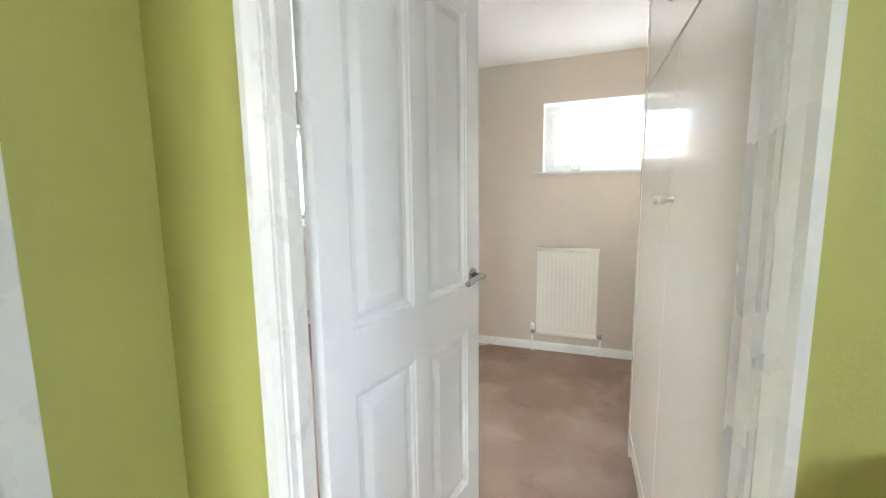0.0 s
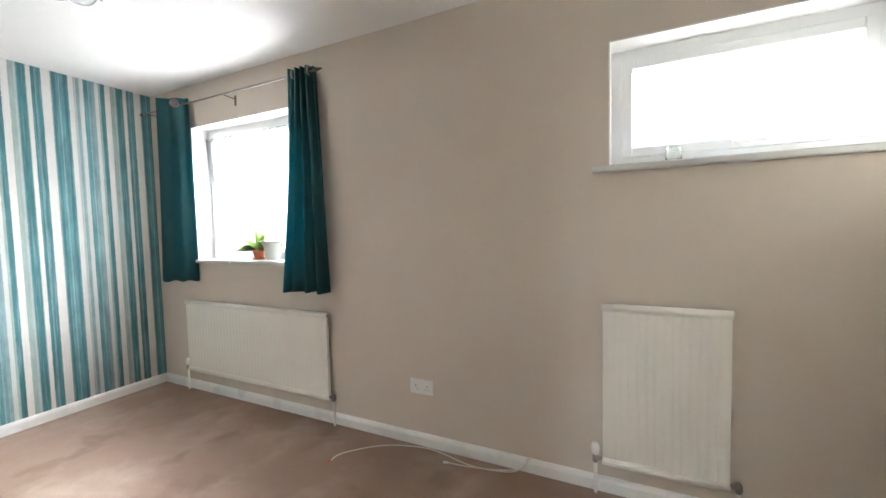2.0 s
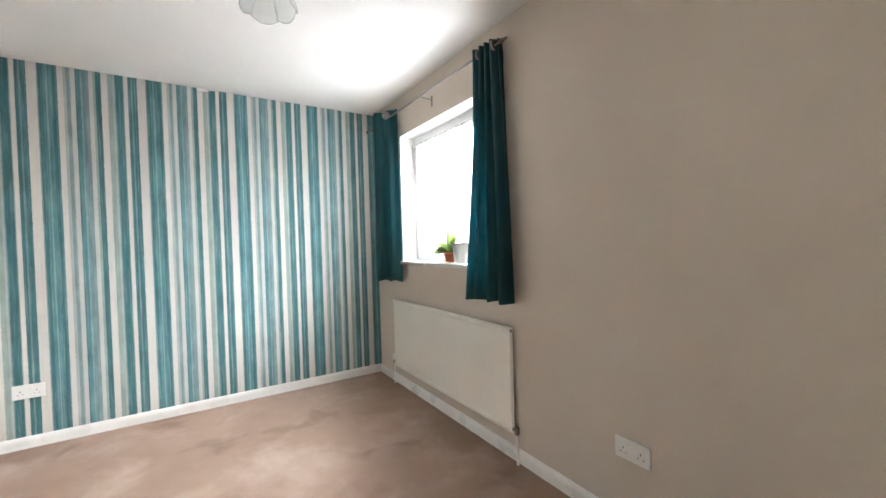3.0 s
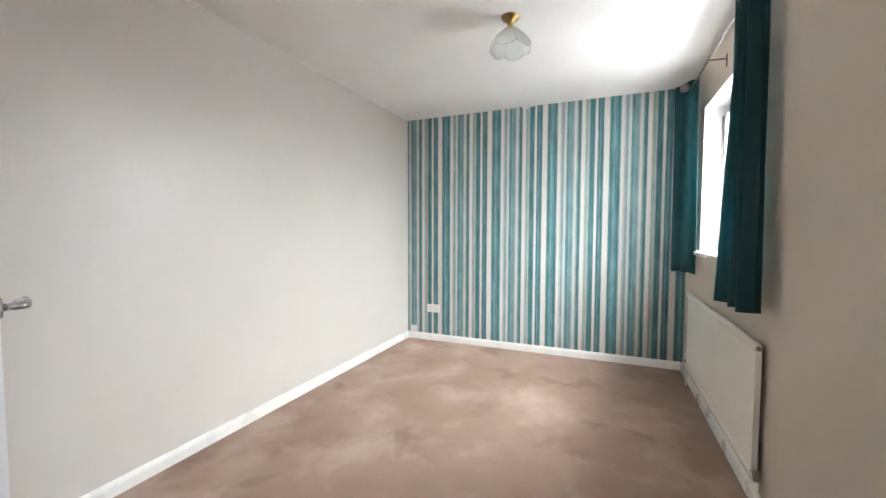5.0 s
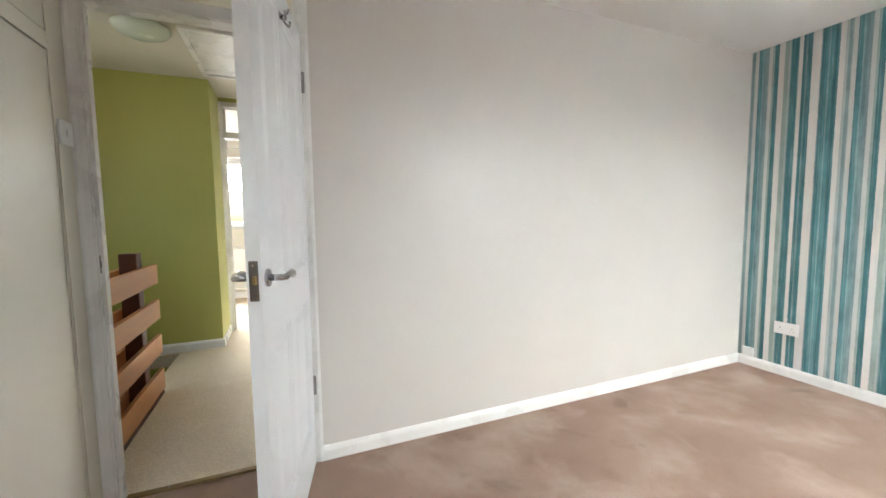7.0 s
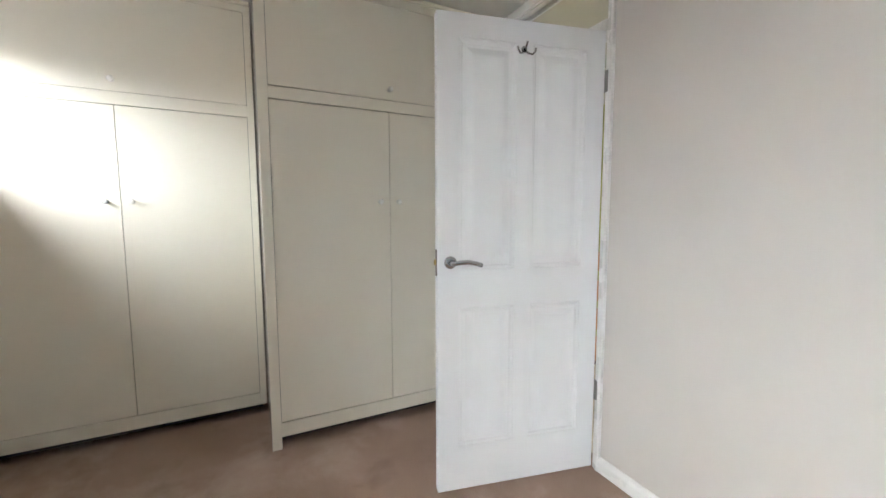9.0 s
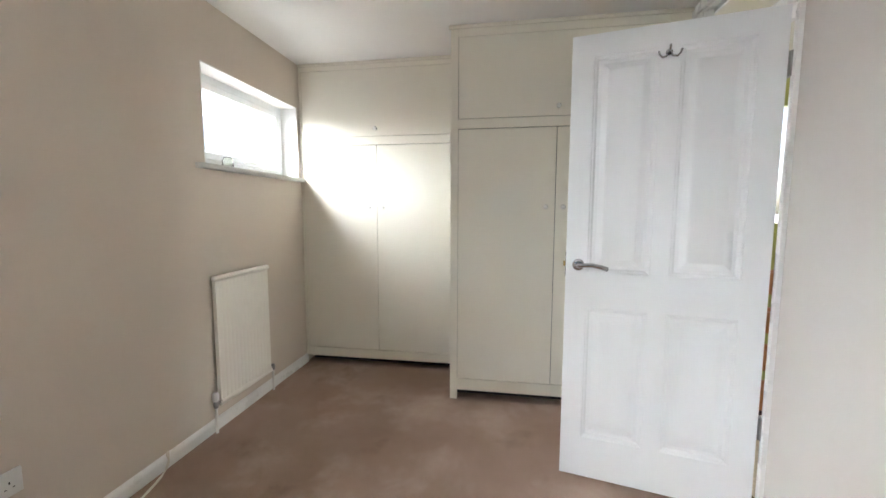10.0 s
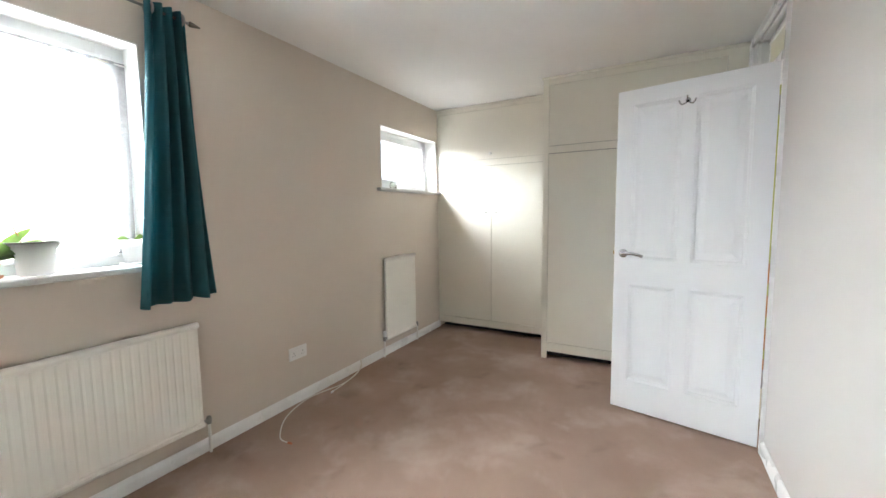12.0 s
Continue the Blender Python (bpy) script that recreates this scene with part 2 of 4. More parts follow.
    l.new(qr.outputs[0], vm.inputs["B"])
    l.new(vm.outputs["Result"], hv.inputs["Value"])
    l.new(mx.outputs["Result"], hv.inputs["Color"])
    l.new(hv.outputs[0], p.inputs["Base Color"])
    p.inputs["Roughness"].default_value = 0.85
    bp = n.new("ShaderNodeBump")
    bp.inputs["Strength"].default_value, bp.inputs["Distance"].default_value = 0.1, 0.003
    l.new(e.outputs["Fac"], bp.inputs["Height"])
    l.new(bp.outputs[0], p.inputs["Normal"])
    return m


M_PAPER = wallpaper()


def glass(name, colour=(1, 1, 1), rough=0.0, thin=True):
    m = bpy.data.materials.new(name)
    m.use_nodes = True
    p = m.node_tree.nodes["Principled BSDF"]
    p.inputs["Base Color"].default_value = (*colour, 1)
    p.inputs["Transmission Weight"].default_value = 1.0
    p.inputs["Roughness"].default_value = rough
    p.inputs["IOR"].default_value = 1.05 if thin else 1.45
    return m


M_GLASS = glass("window_glass")
M_SHADE = glass("frosted_lamp_glass", (0.95, 0.97, 0.93), 0.25, False)
def frosted():
    m = bpy.data.materials.new("frosted_white_glass")
    m.use_nodes = True
    n, l = m.node_tree.nodes, m.node_tree.links
    p = n["Principled BSDF"]
    p.inputs["Base Color"].default_value = (0.88, 0.9, 0.87, 1)
    p.inputs["Roughness"].default_value = 0.2
    t, g, a, b = n.new("ShaderNodeBsdfTranslucent"), n.new("ShaderNodeBsdfTransparent"), n.new("ShaderNodeMixShader"), n.new("ShaderNodeMixShader")
    t.inputs["Color"].default_value = (0.9, 0.92, 0.9, 1)
    a.inputs[0].default_value, b.inputs[0].default_value = 0.55, 0.5
    l.new(p.outputs[0], a.inputs[1]), l.new(t.outputs[0], a.inputs[2])
    l.new(a.outputs[0], b.inputs[1]), l.new(g.outputs[0], b.inputs[2])
    l.new(b.outputs[0], n["Material Output"].inputs["Surface"])
    return m


M_FROST = frosted()
M_OPAL = mat("opal_lamp_glass", (0.62, 0.66, 0.56), (0.58, 0.62, 0.53), 0.25, scale=8, bump=0.0)


def sheer():
    m = bpy.data.materials.new("white_net_cloth")
    m.use_nodes = True
    n, l = m.node_tree.nodes, m.node_tree.links
    out = n["Material Output"]
    n.remove(n["Principled BSDF"])
    d, t, tr, a, b = n.new("ShaderNodeBsdfDiffuse"), n.new("ShaderNodeBsdfTranslucent"), n.new("ShaderNodeBsdfTransparent"), n.new("ShaderNodeMixShader"), n.new("ShaderNodeMixShader")
    d.inputs["Color"].default_value = t.inputs["Color"].default_value = (0.74, 0.74, 0.75, 1)
    w = n.new("ShaderNodeTexNoise")
    w.inputs["Scale"].default_value = 90
    r = n.new("ShaderNodeMapRange")
    r.inputs["To Min"].default_value, r.inputs["To Max"].default_value = 0.56, 0.80
    l.new(w.outputs["Fac"], r.inputs["Value"])
    a.inputs[0].default_value = 0.7
    l.new(d.outputs[0], a.inputs[1]), l.new(t.outputs[0], a.inputs[2])
    l.new(r.outputs[0], b.inputs[0])
    l.new(a.outputs[0], b.inputs[1]), l.new(tr.outputs[0], b.inputs[2])
    l.new(b.outputs[0], out.inputs["Surface"])
    return m


M_NET = sheer()


# ---- mesh helpers ----
def box(bm, x0, y0, z0, x1, y1, z1, bevel=0.0, segs=2):
    c, s = ((x0 + x1) / 2, (y0 + y1) / 2, (z0 + z1) / 2), (abs(x1 - x0), abs(y1 - y0), abs(z1 - z0))
    r = bmesh.ops.create_cube(bm, size=1.0, matrix=Matrix.LocRotScale(c, None, s))
    if bevel:
        es = list({e for v in r["verts"] for e in v.link_edges})
        bmesh.ops.bevel(bm, geom=es, offset=bevel, segments=segs, affect="EDGES", profile=0.5)
    return bm


def solid(*dims, bevel=0.0):
    return box(bmesh.new(), *dims, bevel=bevel)


def tube(bm, pts, r, seg=10, r_end=None):
    """A round bar along points, with flat ends."""
    pts = [Vector(p) for p in pts]
    rings = []
    up = None
    for k, p in enumerate(pts):
        d = (pts[min(k + 1, len(pts) - 1)] - pts[max(k - 1, 0)]).normalized()
        if up is None:
            up = d.orthogonal().normalized()
        up = (up - d * up.dot(d)).normalized()
        side = d.cross(up)
        rad = r if r_end is None else r + (r_end - r) * k / (len(pts) - 1)
        rings.append([bm.verts.new(p + rad * (math.cos(2 * math.pi * j / seg) * up + math.sin(2 * math.pi * j / seg) * side)) for j in range(seg)])
    for a, b in zip(rings, rings[1:]):
        for j in range(seg):
            bm.faces.new((a[j], a[(j + 1) % seg], b[(j + 1) % seg], b[j]))
    bm.faces.new(rings[0][::-1]), bm.faces.new(rings[-1])
    return bm


def lathe(bm, profile, m=None, seg=24):
    """Turned body: (radius, height) profile about local z, moved by m."""
    m = m or Matrix()
    rings = [[bm.verts.new(m @ Vector((max(r, 1e-4) * math.cos(2 * math.pi * j / seg), max(r, 1e-4) * math.sin(2 * math.pi * j / seg), h))) for j in range(seg)] for r, h in profile]
    for a, b in zip(rings, rings[1:]):
        for j in range(seg):
            bm.faces.new((a[j], a[(j + 1) % seg], b[(j + 1) % seg], b[j]))
    bm.faces.new(rings[0][::-1]), bm.faces.new(rings[-1])
    return bm


def prism(bm, outline, axis, lo, hi):
    """An outline of two coordinates drawn out along axis 0, 1 or 2."""
    def at(p, h):
        q = list(p)
        q.insert(axis, h)
        return q
    a, b = [bm.verts.new(at(p, lo)) for p in outline], [bm.verts.new(at(p, hi)) for p in outline]
    n = len(outline)
    for k in range(n):
        bm.faces.new((a[k], a[(k + 1) % n], b[(k + 1) % n], b[k]))
    bm.faces.new(a[::-1]), bm.faces.new(b)
    return bm


def linked(name, bm, material, smooth=False):
    bmesh.ops.recalc_face_normals(bm, faces=bm.faces)
    me = bpy.data.meshes.new(name)
    bm.to_mesh(me)
    bm.free()
    me.materials.append(material)
    if smooth:
        for p in me.polygons:
            p.use_smooth = True
    return new(name, me)


def part(name, bm, material, parent, label="", smooth=False):
    o = linked(name, bm, material, smooth)
    o.parent = parent
    return tagged(o, label)


def thing(name, label, category, at=(0, 0, 0), turn=0.0, group=""):
    o = new(name)
    o.empty_display_size = 0.1
    o.matrix_world = pose(*at, 0, 0, turn)
    return tagged(o, label, category, group)


def structure(name, bm, material, label, category=""):
    return tagged(linked(name, bm, material), label, category or name.split("_")[0], "", "structure")


# ---- plan ----
H, HALL_H = 2.37, 2.40
XW, YN = -3.188, 2.637             # striped wall, window wall
XE = 1.88
DX0, DX1, DOOR_TOP = 0.033, 0.795, 1.992     # bedroom doorway
WT = 0.075
BW = (-2.67, -1.515, 1.035, 2.055)          # large window opening
SW = (0.275, 1.240, 1.497, 2.040)           # small window opening
OUT = 0.28
FAR_Y, FAR_END = -2.65, -4.60
GX, GY = 0.68, -2.12
CX, CY = 0.014, -0.93                       # cupboard corner on the landing
RX = -0.276                                 # recess beside the doorway
BAN = 0.915


def wall_with_holes(bm, u0, u1, z0, z1, v0, v1, holes, along="x"):
    """A wall slab with rectangular openings (u0, u1, z0, z1) through it."""
    us = sorted({u0, u1, *[h[0] for h in holes], *[h[1] for h in holes]})
    for a, b in zip(us, us[1:]):
        hs = sorted([h for h in holes if h[0] <= a and h[1] >= b], key=lambda h: h[2])
        z = z0
        for h in hs + [(0, 0, z1, z1)]:
            if h[2] > z:
                box(bm, *((a, v0, z, b, v1, h[2]) if along == "x" else (v0, a, z, v1, b, h[2])))
            z = h[3]
    return bm


structure("wall_north", wall_with_holes(bmesh.new(), XW - 0.1, XE + 0.1, -0.1, 2.6, YN, YN + OUT, [BW, SW]), M_TAUPE, "taupe painted wall with two windows", "wall")
structure("wall_west", solid(XW - 0.1, -0.0, -0.1, XW, YN, 2.6), M_PAPER, "wall papered in teal, grey and white stripes", "wall")
structure("wall_south", wall_with_holes(bmesh.new(), XW - 0.1, XE, -0.1, 2.6, -0.036, 0, [(DX0 - 0.03, DX1 + 0.03, -0.1, 2.6)]), M_PALE, "pale warm grey painted wall beside the doorway", "wall")
structure("wall_east", solid(XE, -0.1, -0.1, XE + 0.1, YN, 2.6), M_TAUPE, "plain wall behind the wardrobes", "wall")
structure("wall_landing_north", wall_with_holes(bmesh.new(), RX - 0.1, 2.0, -2.7, 2.6, -WT, -0.038, [(DX0 - 0.03, DX1 + 0.03, -0.1, 2.6)]), M_GREEN, "lime green painted landing wall round the doorway", "wall")
structure("floor", solid(XW - 0.1, -0.045, -0.1, XE, YN, 0.0), M_CARPET, "dusty rose brown fitted carpet with tread marks and stains", "floor")
structure("floor_landing", box(solid(RX - 0.1, FAR_Y - 0.2, -0.1, BAN + 0.10, -0.055, 0.006), BAN + 0.10, GY - 0.05, -0.1, 2.0, GY + 0.06, 0.006), M_CARPET_CREAM, "cream looped landing carpet", "floor")
structure("floor_far_bedroom", solid(-1.3, FAR_END - 0.1, -0.1, 2.3, FAR_Y - 0.205, 0.004), M_CARPET_CREAM, "cream carpet of the far bedroom", "floor")
structure("ceiling", solid(XW - 0.1, -0.02, H, XE, YN, H + 0.1), M_CEIL, "white painted ceiling", "ceiling")
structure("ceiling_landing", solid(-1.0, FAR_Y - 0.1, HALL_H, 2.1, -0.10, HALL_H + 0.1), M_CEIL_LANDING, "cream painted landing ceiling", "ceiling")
structure("ceiling_far_bedroom", solid(-1.3, FAR_END - 0.1, 2.38, 2.3, FAR_Y - 0.1, 2.48), M_CEIL, "white painted ceiling of the far bedroom", "ceiling")
# landing walls
structure("wall_recess", wall_with_holes(bmesh.new(), CY, -WT, -0.1, 2.6, RX - 0.1, RX, [(CY + 0.03, CY + 0.565, -0.1, 2.0)], "y"), M_GREEN, "green wall of the landing recess", "wall")
structure("wall_cupboard", solid(RX - 0.1, CY - 0.06, -0.1, CX, CY, 2.6), M_GREEN, "green painted corner beside the landing cupboard", "wall")
structure("wall_cupboard_head", solid(CX - 0.06, FAR_Y, 2.30, CX, CY - 0.06, 2.6), M_CREAM, "cream panel over the landing cupboard door", "wall")
structure("wall_cupboard_end", solid(CX - 0.10, FAR_Y, -0.1, CX - 0.05, -1.68, 2.6), M_CREAM, "cream strip of wall past the landing cupboard", "wall")
structure("wall_far", wall_with_holes(bmesh.new(), -1.2, GX, -0.1, 2.6, FAR_Y - 0.1, FAR_Y, [(-0.105, 0.672, -0.1, 2.36)]), M_GREEN, "green wall over the far bedroom doorway", "wall")
structure("wall_stair", box(solid(GX, GY - 0.1, -2.7, 2.1, GY, 2.6), GX, FAR_Y - 0.1, -0.1, GX + 0.1, GY - 0.1, 2.6), M_GREEN, "dark lime green wall behind the stairs", "wall")
# unseen opening added so the stairwell fill reaches the landing
structure("wall_stair_side", wall_with_holes(bmesh.new(), GY, -WT, -2.7, 2.6, 2.0, 2.1, [(-1.35, -0.45, 1.15, 2.1)], "y"), M_GREEN, "green side wall of the stairwell with an opening added for the fill lamp", "wall")
structure("floor_stairwell", solid(BAN + 0.04, GY, -2.7, 2.1, -WT, -2.6), M_CARPET_CREAM, "carpet at the foot of the stairs", "floor")
structure("wall_landing_edge", solid(BAN + 0.03, GY, -2.6, BAN + 0.10, -WT, -0.1), M_GREEN, "green edge of the landing over the stairs", "wall")
# far bedroom
FW = (0.345, 1.50, 1.04, 2.09)
structure("wall_far_bedroom_end", wall_with_holes(bmesh.new(), -1.3, 2.3, -0.1, 2.6, FAR_END - 0.25, FAR_END, [FW]), M_CREAM, "cream wall with the far bedroom window", "wall")
structure("wall_far_bedroom_west", solid(-1.3, FAR_END, -0.1, -1.2, FAR_Y - 0.1, 2.6), M_CREAM, "cream side wall of the far bedroom", "wall")
structure("wall_far_bedroom_east", solid(2.2, FAR_END, -0.1, 2.3, FAR_Y - 0.1, 2.6), M_CREAM, "cream side wall of the far bedroom", "wall")
structure("wall_far_bedroom_near", box(solid(GX + 0.1, FAR_Y - 0.16, -0.1, 2.2, FAR_Y - 0.105, 2.6), -1.2, FAR_Y - 0.16, -0.1, -0.20, FAR_Y - 0.105, 2.6), M_CREAM, "cream inner wall of the far bedroom", "wall")
# room behind the recess door and cupboard inside
structure("wall_cupboard_inside", box(solid(-0.75, -1.70, -0.1, -0.70, CY - 0.06, 2.6), -0.70, -1.74, -0.1, CX - 0.10, -1.68, 2.6), M_CREAM, "inside of the landing cupboard", "wall")


def skirting(name, along, a, b, at, side, label, h=0.070):
    """Skirting board with a rounded top edge; side is the way it faces."""
    t = 0.016 * side
    outline = [(at, 0), (at + t, 0), (at + t, h - 0.022), (at + t * 0.75, h - 0.010), (at + t * 0.3, h), (at, h)]
    return structure(name, prism(bmesh.new(), outline, 0 if along == "x" else 1, a, b), M_GLOSS, label, "baseboard")


skirting("baseboard_north", "x", XW, 1.28, YN, -1, "white gloss skirting board below the windows")
skirting("baseboard_west", "y", 0.016, YN - 0.016, XW, 1, "white gloss skirting board below the striped wallpaper")
skirting("baseboard_south", "x", XW, DX0 - 0.045, 0, 1, "white gloss skirting board along the pale wall")
skirting("baseboard_stair", "x", GX - 0.0, 2.0, GY, 1, "white skirting board on the landing", 0.085)
skirting("baseboard_stair_end", "y", FAR_Y, GY + 0.016, GX, -1, "white skirting board on the landing", 0.085)
skirting("baseboard_recess", "x", RX, CX + 0.016, CY, 1, "white skirting board beside the cupboard", 0.085)
skirting("baseboard_recess_back", "x", RX, DX0 - 0.08, -WT, -1, "white skirting board beside the doorway", 0.085)
skirting("baseboard_far_bedroom", "x", -1.2, 2.2, FAR_END, 1, "white skirting board in the far bedroom", 0.09)


def casing(name, x0, x1, top, ya, yb, head2, label, clear=0.03, arch=0.040, sides=(1, -1), left=True):
    """Door lining with stops, architraves on both sides and a transom light above."""
    root = thing(name, label, "door frame", (x0, ya, 0))
    root["kind"] = "structure"
    w, d = x1 - x0, yb - ya
    part("jamb", solid(-clear, 0, 0, 0, d, head2), M_GLOSS, root)
    part("jamb", solid(w, 0, 0, w + clear, d, head2), M_GLOSS, root)
    part("transom_rail", solid(0, 0, top, w, d, top + 0.055, bevel=0.003), M_GLOSS, root)
    part("head", solid(0, 0, head2 - 0.03, w, d, head2), M_GLOSS, root)
    part("door_stop", solid(0, d * 0.25, 0, 0.012, d * 0.25 + 0.035, top), M_GLOSS, root)
    part("door_stop", solid(w - 0.012, d * 0.25, 0, w, d * 0.25 + 0.035, top), M_GLOSS, root)
    for u0, u1, z0, z1 in ((0, 0.014, top + 0.055, head2 - 0.03), (w - 0.014, w, top + 0.055, head2 - 0.03), (0.014, w - 0.014, top + 0.055, top + 0.069), (0.014, w - 0.014, head2 - 0.044, head2 - 0.03)):
        part("glazing_bead", solid(u0, d * 0.5 + 0.003, z0, u1, d * 0.5 + 0.018, z1, bevel=0.002), M_GLOSS, root)
    part("transom_pane", solid(0, d * 0.5 - 0.002, top + 0.055, w, d * 0.5 + 0.002, head2 - 0.03), M_GLASS, root).visible_shadow = False
    for side in sides:
        y0 = d if side > 0 else 0
        for s, u in ((-1, -0.006), (1, w + 0.006)):
            o = [(u, y0), (u + s * arch, y0), (u + s * arch, y0 + side * 0.018), (u + s * (arch - 0.014), y0 + side * 0.018), (u + s * (arch - 0.024), y0 + side * 0.012), (u + s * 0.010, y0 + side * 0.010), (u, y0 + side * 0.006)]
            part("architrave", prism(bmesh.new(), o, 2, 0, head2 - 0.002), M_GLOSS, root)
        part("architrave_top", solid(-0.004, y0, head2 - 0.052, w + 0.004, y0 + side * 0.016, head2 - 0.003, bevel=0.003), M_GLOSS, root)
        part("architrave_head", solid(-0.006, y0, top + 0.052, w + 0.006, y0 + side * 0.014, top + 0.002, bevel=0.003), M_GLOSS, root)
    return root


casing("door_frame_1", DX0, DX1, DOOR_TOP, -WT, 0.0, H, "white gloss bedroom door frame with a glazed transom")
casing("door_frame_2", -0.075, 0.642, 2.0, FAR_Y - 0.1, FAR_Y, 2.36, "cream painted far bedroom door frame with a glazed transom")
tb = thing("threshold_strip", "brass threshold strip between the two carpets", "threshold", (DX0, -0.065, 0.0))
part("strip", prism(bmesh.new(), [(-0.001, 0.0), (0.030, 0.0), (0.024, 0.010), (0.005, 0.012)], 0, 0.0, DX1 - DX0), M_BRASS_DULL, tb)
part("screw", lathe(bmesh.new(), [(0.004, 0), (0.004, 0.0015), (0.002, 0.002)], pose(0.2, 0.015, 0.0105), 10), M_STEEL, tb)
part("screw", lathe(bmesh.new(), [(0.004, 0), (0.004, 0.0015), (0.002, 0.002)], pose(0.6, 0.015, 0.0105), 10), M_STEEL, tb)


# ---- doors ----
def ring_panel(bm, u0, z0, u1, z1, half):
    """One moulded panel, both faces: sunk moulding, flat, raised field."""
    steps = [(0, 0), (0.004, 0.004), (0.010, 0.0055), (0.018, 0.0125), (0.032, 0.0125), (0.058, 0.0035), (0.064, 0.003)]
    for s in (-1, 1):
        loops = []
        for inset, sink in steps:
            y = s * (half - sink)
            loops.append([bm.verts.new((u, y, z)) for u, z in ((u0 + inset, z0 + inset), (u1 - inset, z0 + inset), (u1 - inset, z1 - inset), (u0 + inset, z1 - inset))])
        for a, b in zip(loops, loops[1:]):
            for k in range(4):
                bm.faces.new((a[k], a[(k + 1) % 4], b[(k + 1) % 4], b[k]))
        bm.faces.new(loops[-1])
    return bm


def panel_door(root, w, h, panels, lift=0.012, thick=0.038, material=None):
    """Leaf with its hinge edge at the origin, along +x, with moulded panels as parts."""
    material = material or M_DOOR
    half = thick / 2
    bm = bmesh.new()
    us = sorted({0, w, *[p[0] for p in panels], *[p[2] for p in panels]})
    zs = sorted({lift, lift + h, *[p[1] for p in panels], *[p[3] for p in panels]})
    for a, b in zip(us, us[1:]):
        for c, d in zip(zs, zs[1:]):
            if not any(p[0] <= a and p[2] >= b and p[1] <= c and p[3] >= d for p in panels):
                for s in (-1, 1):
                    bm.faces.new([bm.verts.new((u, s * half, z)) for u, z in ((a, c), (b, c), (b, d), (a, d))])
    e = [(0, lift), (w, lift), (w, lift + h), (0, lift + h)]
    for k in range(4):
        (a, c), (b, d) = e[k], e[(k + 1) % 4]
        bm.faces.new([bm.verts.new(v) for v in ((a, -half, c), (b, -half, d), (b, half, d), (a, half, c))])
    leaf = part("leaf", bm, material, root)
    for p in panels:
        part("panel", ring_panel(bmesh.new(), *p, half), material, root)
    return leaf


def lever(parent, u, z, s, half, material):
    """Lever handle: round rose, neck and a curved bar towards the hinges."""
    h = part("door_handle", lathe(bmesh.new(), [(0.026, 0), (0.026, 0.006), (0.023, 0.009), (0.010, 0.010)], pose(u, s * half, z, -90 * s, 0, 0), 28), material, parent, "brushed chrome lever handle", True)
    pts = [(u, s * half, z), (u, s * (half + 0.042), z), (u - 0.006, s * (half + 0.050), z), (u - 0.025, s * (half + 0.053), z + 0.004), (u - 0.060, s * (half + 0.055), z + 0.006), (u - 0.095, s * (half + 0.052), z - 0.001), (u - 0.120, s * (half + 0.045), z - 0.010)]
    part("lever", tube(bmesh.new(), pts, 0.0095, 12), material, h, "", True)


PANELS = [(0.090, 0.205, 0.338, 0.815), (0.410, 0.205, 0.658, 0.815), (0.090, 0.975, 0.338, 1.898), (0.410, 0.975, 0.658, 1.898)]
DOOR_YAW = 77.6
door = thing("door_1", "white four-panel bedroom door standing open into the room", "door", (0.041, 0.016, 0), DOOR_YAW)
door["kind"] = "structure"
panel_door(door, 0.748, 1.976, PANELS)
for s in (-1, 1):
    lever(door, 0.694, 1.008, s, 0.019, M_CHROME)
latch = part("latch_plate", solid(0.7475, -0.012, 0.952, 0.7505, 0.012, 1.062, bevel=0.001), M_BRONZE, door, "bronze-grey latch plate in the door edge")
part("latch_bolt", prism(bmesh.new(), [(0.748, -0.007), (0.760, 0.006), (0.748, 0.008)], 2, 0.998, 1.021), M_BRASS, latch)
for z in (0.964, 1.050):
    part("screw", lathe(bmesh.new(), [(0.0035, 0), (0.0035, 0.001), (0.001, 0.0012)], pose(0.7505, 0, z, 0, 90, 0), 10), M_CHROME, latch)
for z in (0.385, 1.780):
    hg = part("hinge", tube(bmesh.new(), [(-0.012, 0.026, z - 0.045), (-0.012, 0.026, z + 0.045)], 0.0065, 10), M_STEEL, door, "steel butt hinge")
    part("hinge_leaf", solid(-0.013, -0.012, z - 0.045, -0.001, 0.022, z + 0.045), M_STEEL, hg)
hook = part("coat_hook", lathe(bmesh.new(), [(0.013, 0), (0.013, 0.003), (0.009, 0.006)], pose(0.381, 0.019, 1.875, -90, 0, 0), 16), M_CHROME, door, "chrome double coat hook", True)
for s in (-1, 0, 1):
    pts = [(0.381, 0.022, 1.872), (0.381 + s * 0.012, 0.034, 1.856), (0.381 + s * 0.026, 0.043, 1.850), (0.381 + s * 0.036, 0.045, 1.860), (0.381 + s * 0.040, 0.045, 1.874)]
    if s == 0:
        pts = [(0.381, 0.024, 1.874), (0.381, 0.036, 1.876), (0.381, 0.046, 1.886), (0.381, 0.050, 1.896)]
    part("hook_arm", tube(bmesh.new(), pts, 0.0042, 8), M_CHROME, hook, "", True)
strike = thing("strike_plate", "small steel strike plate in the door jamb", "strike plate", (DX1, -0.022, 1.005))
part("plate", solid(-0.002, -0.011, -0.035, 0.0, 0.011, 0.035, bevel=0.0008), M_STEEL, strike)
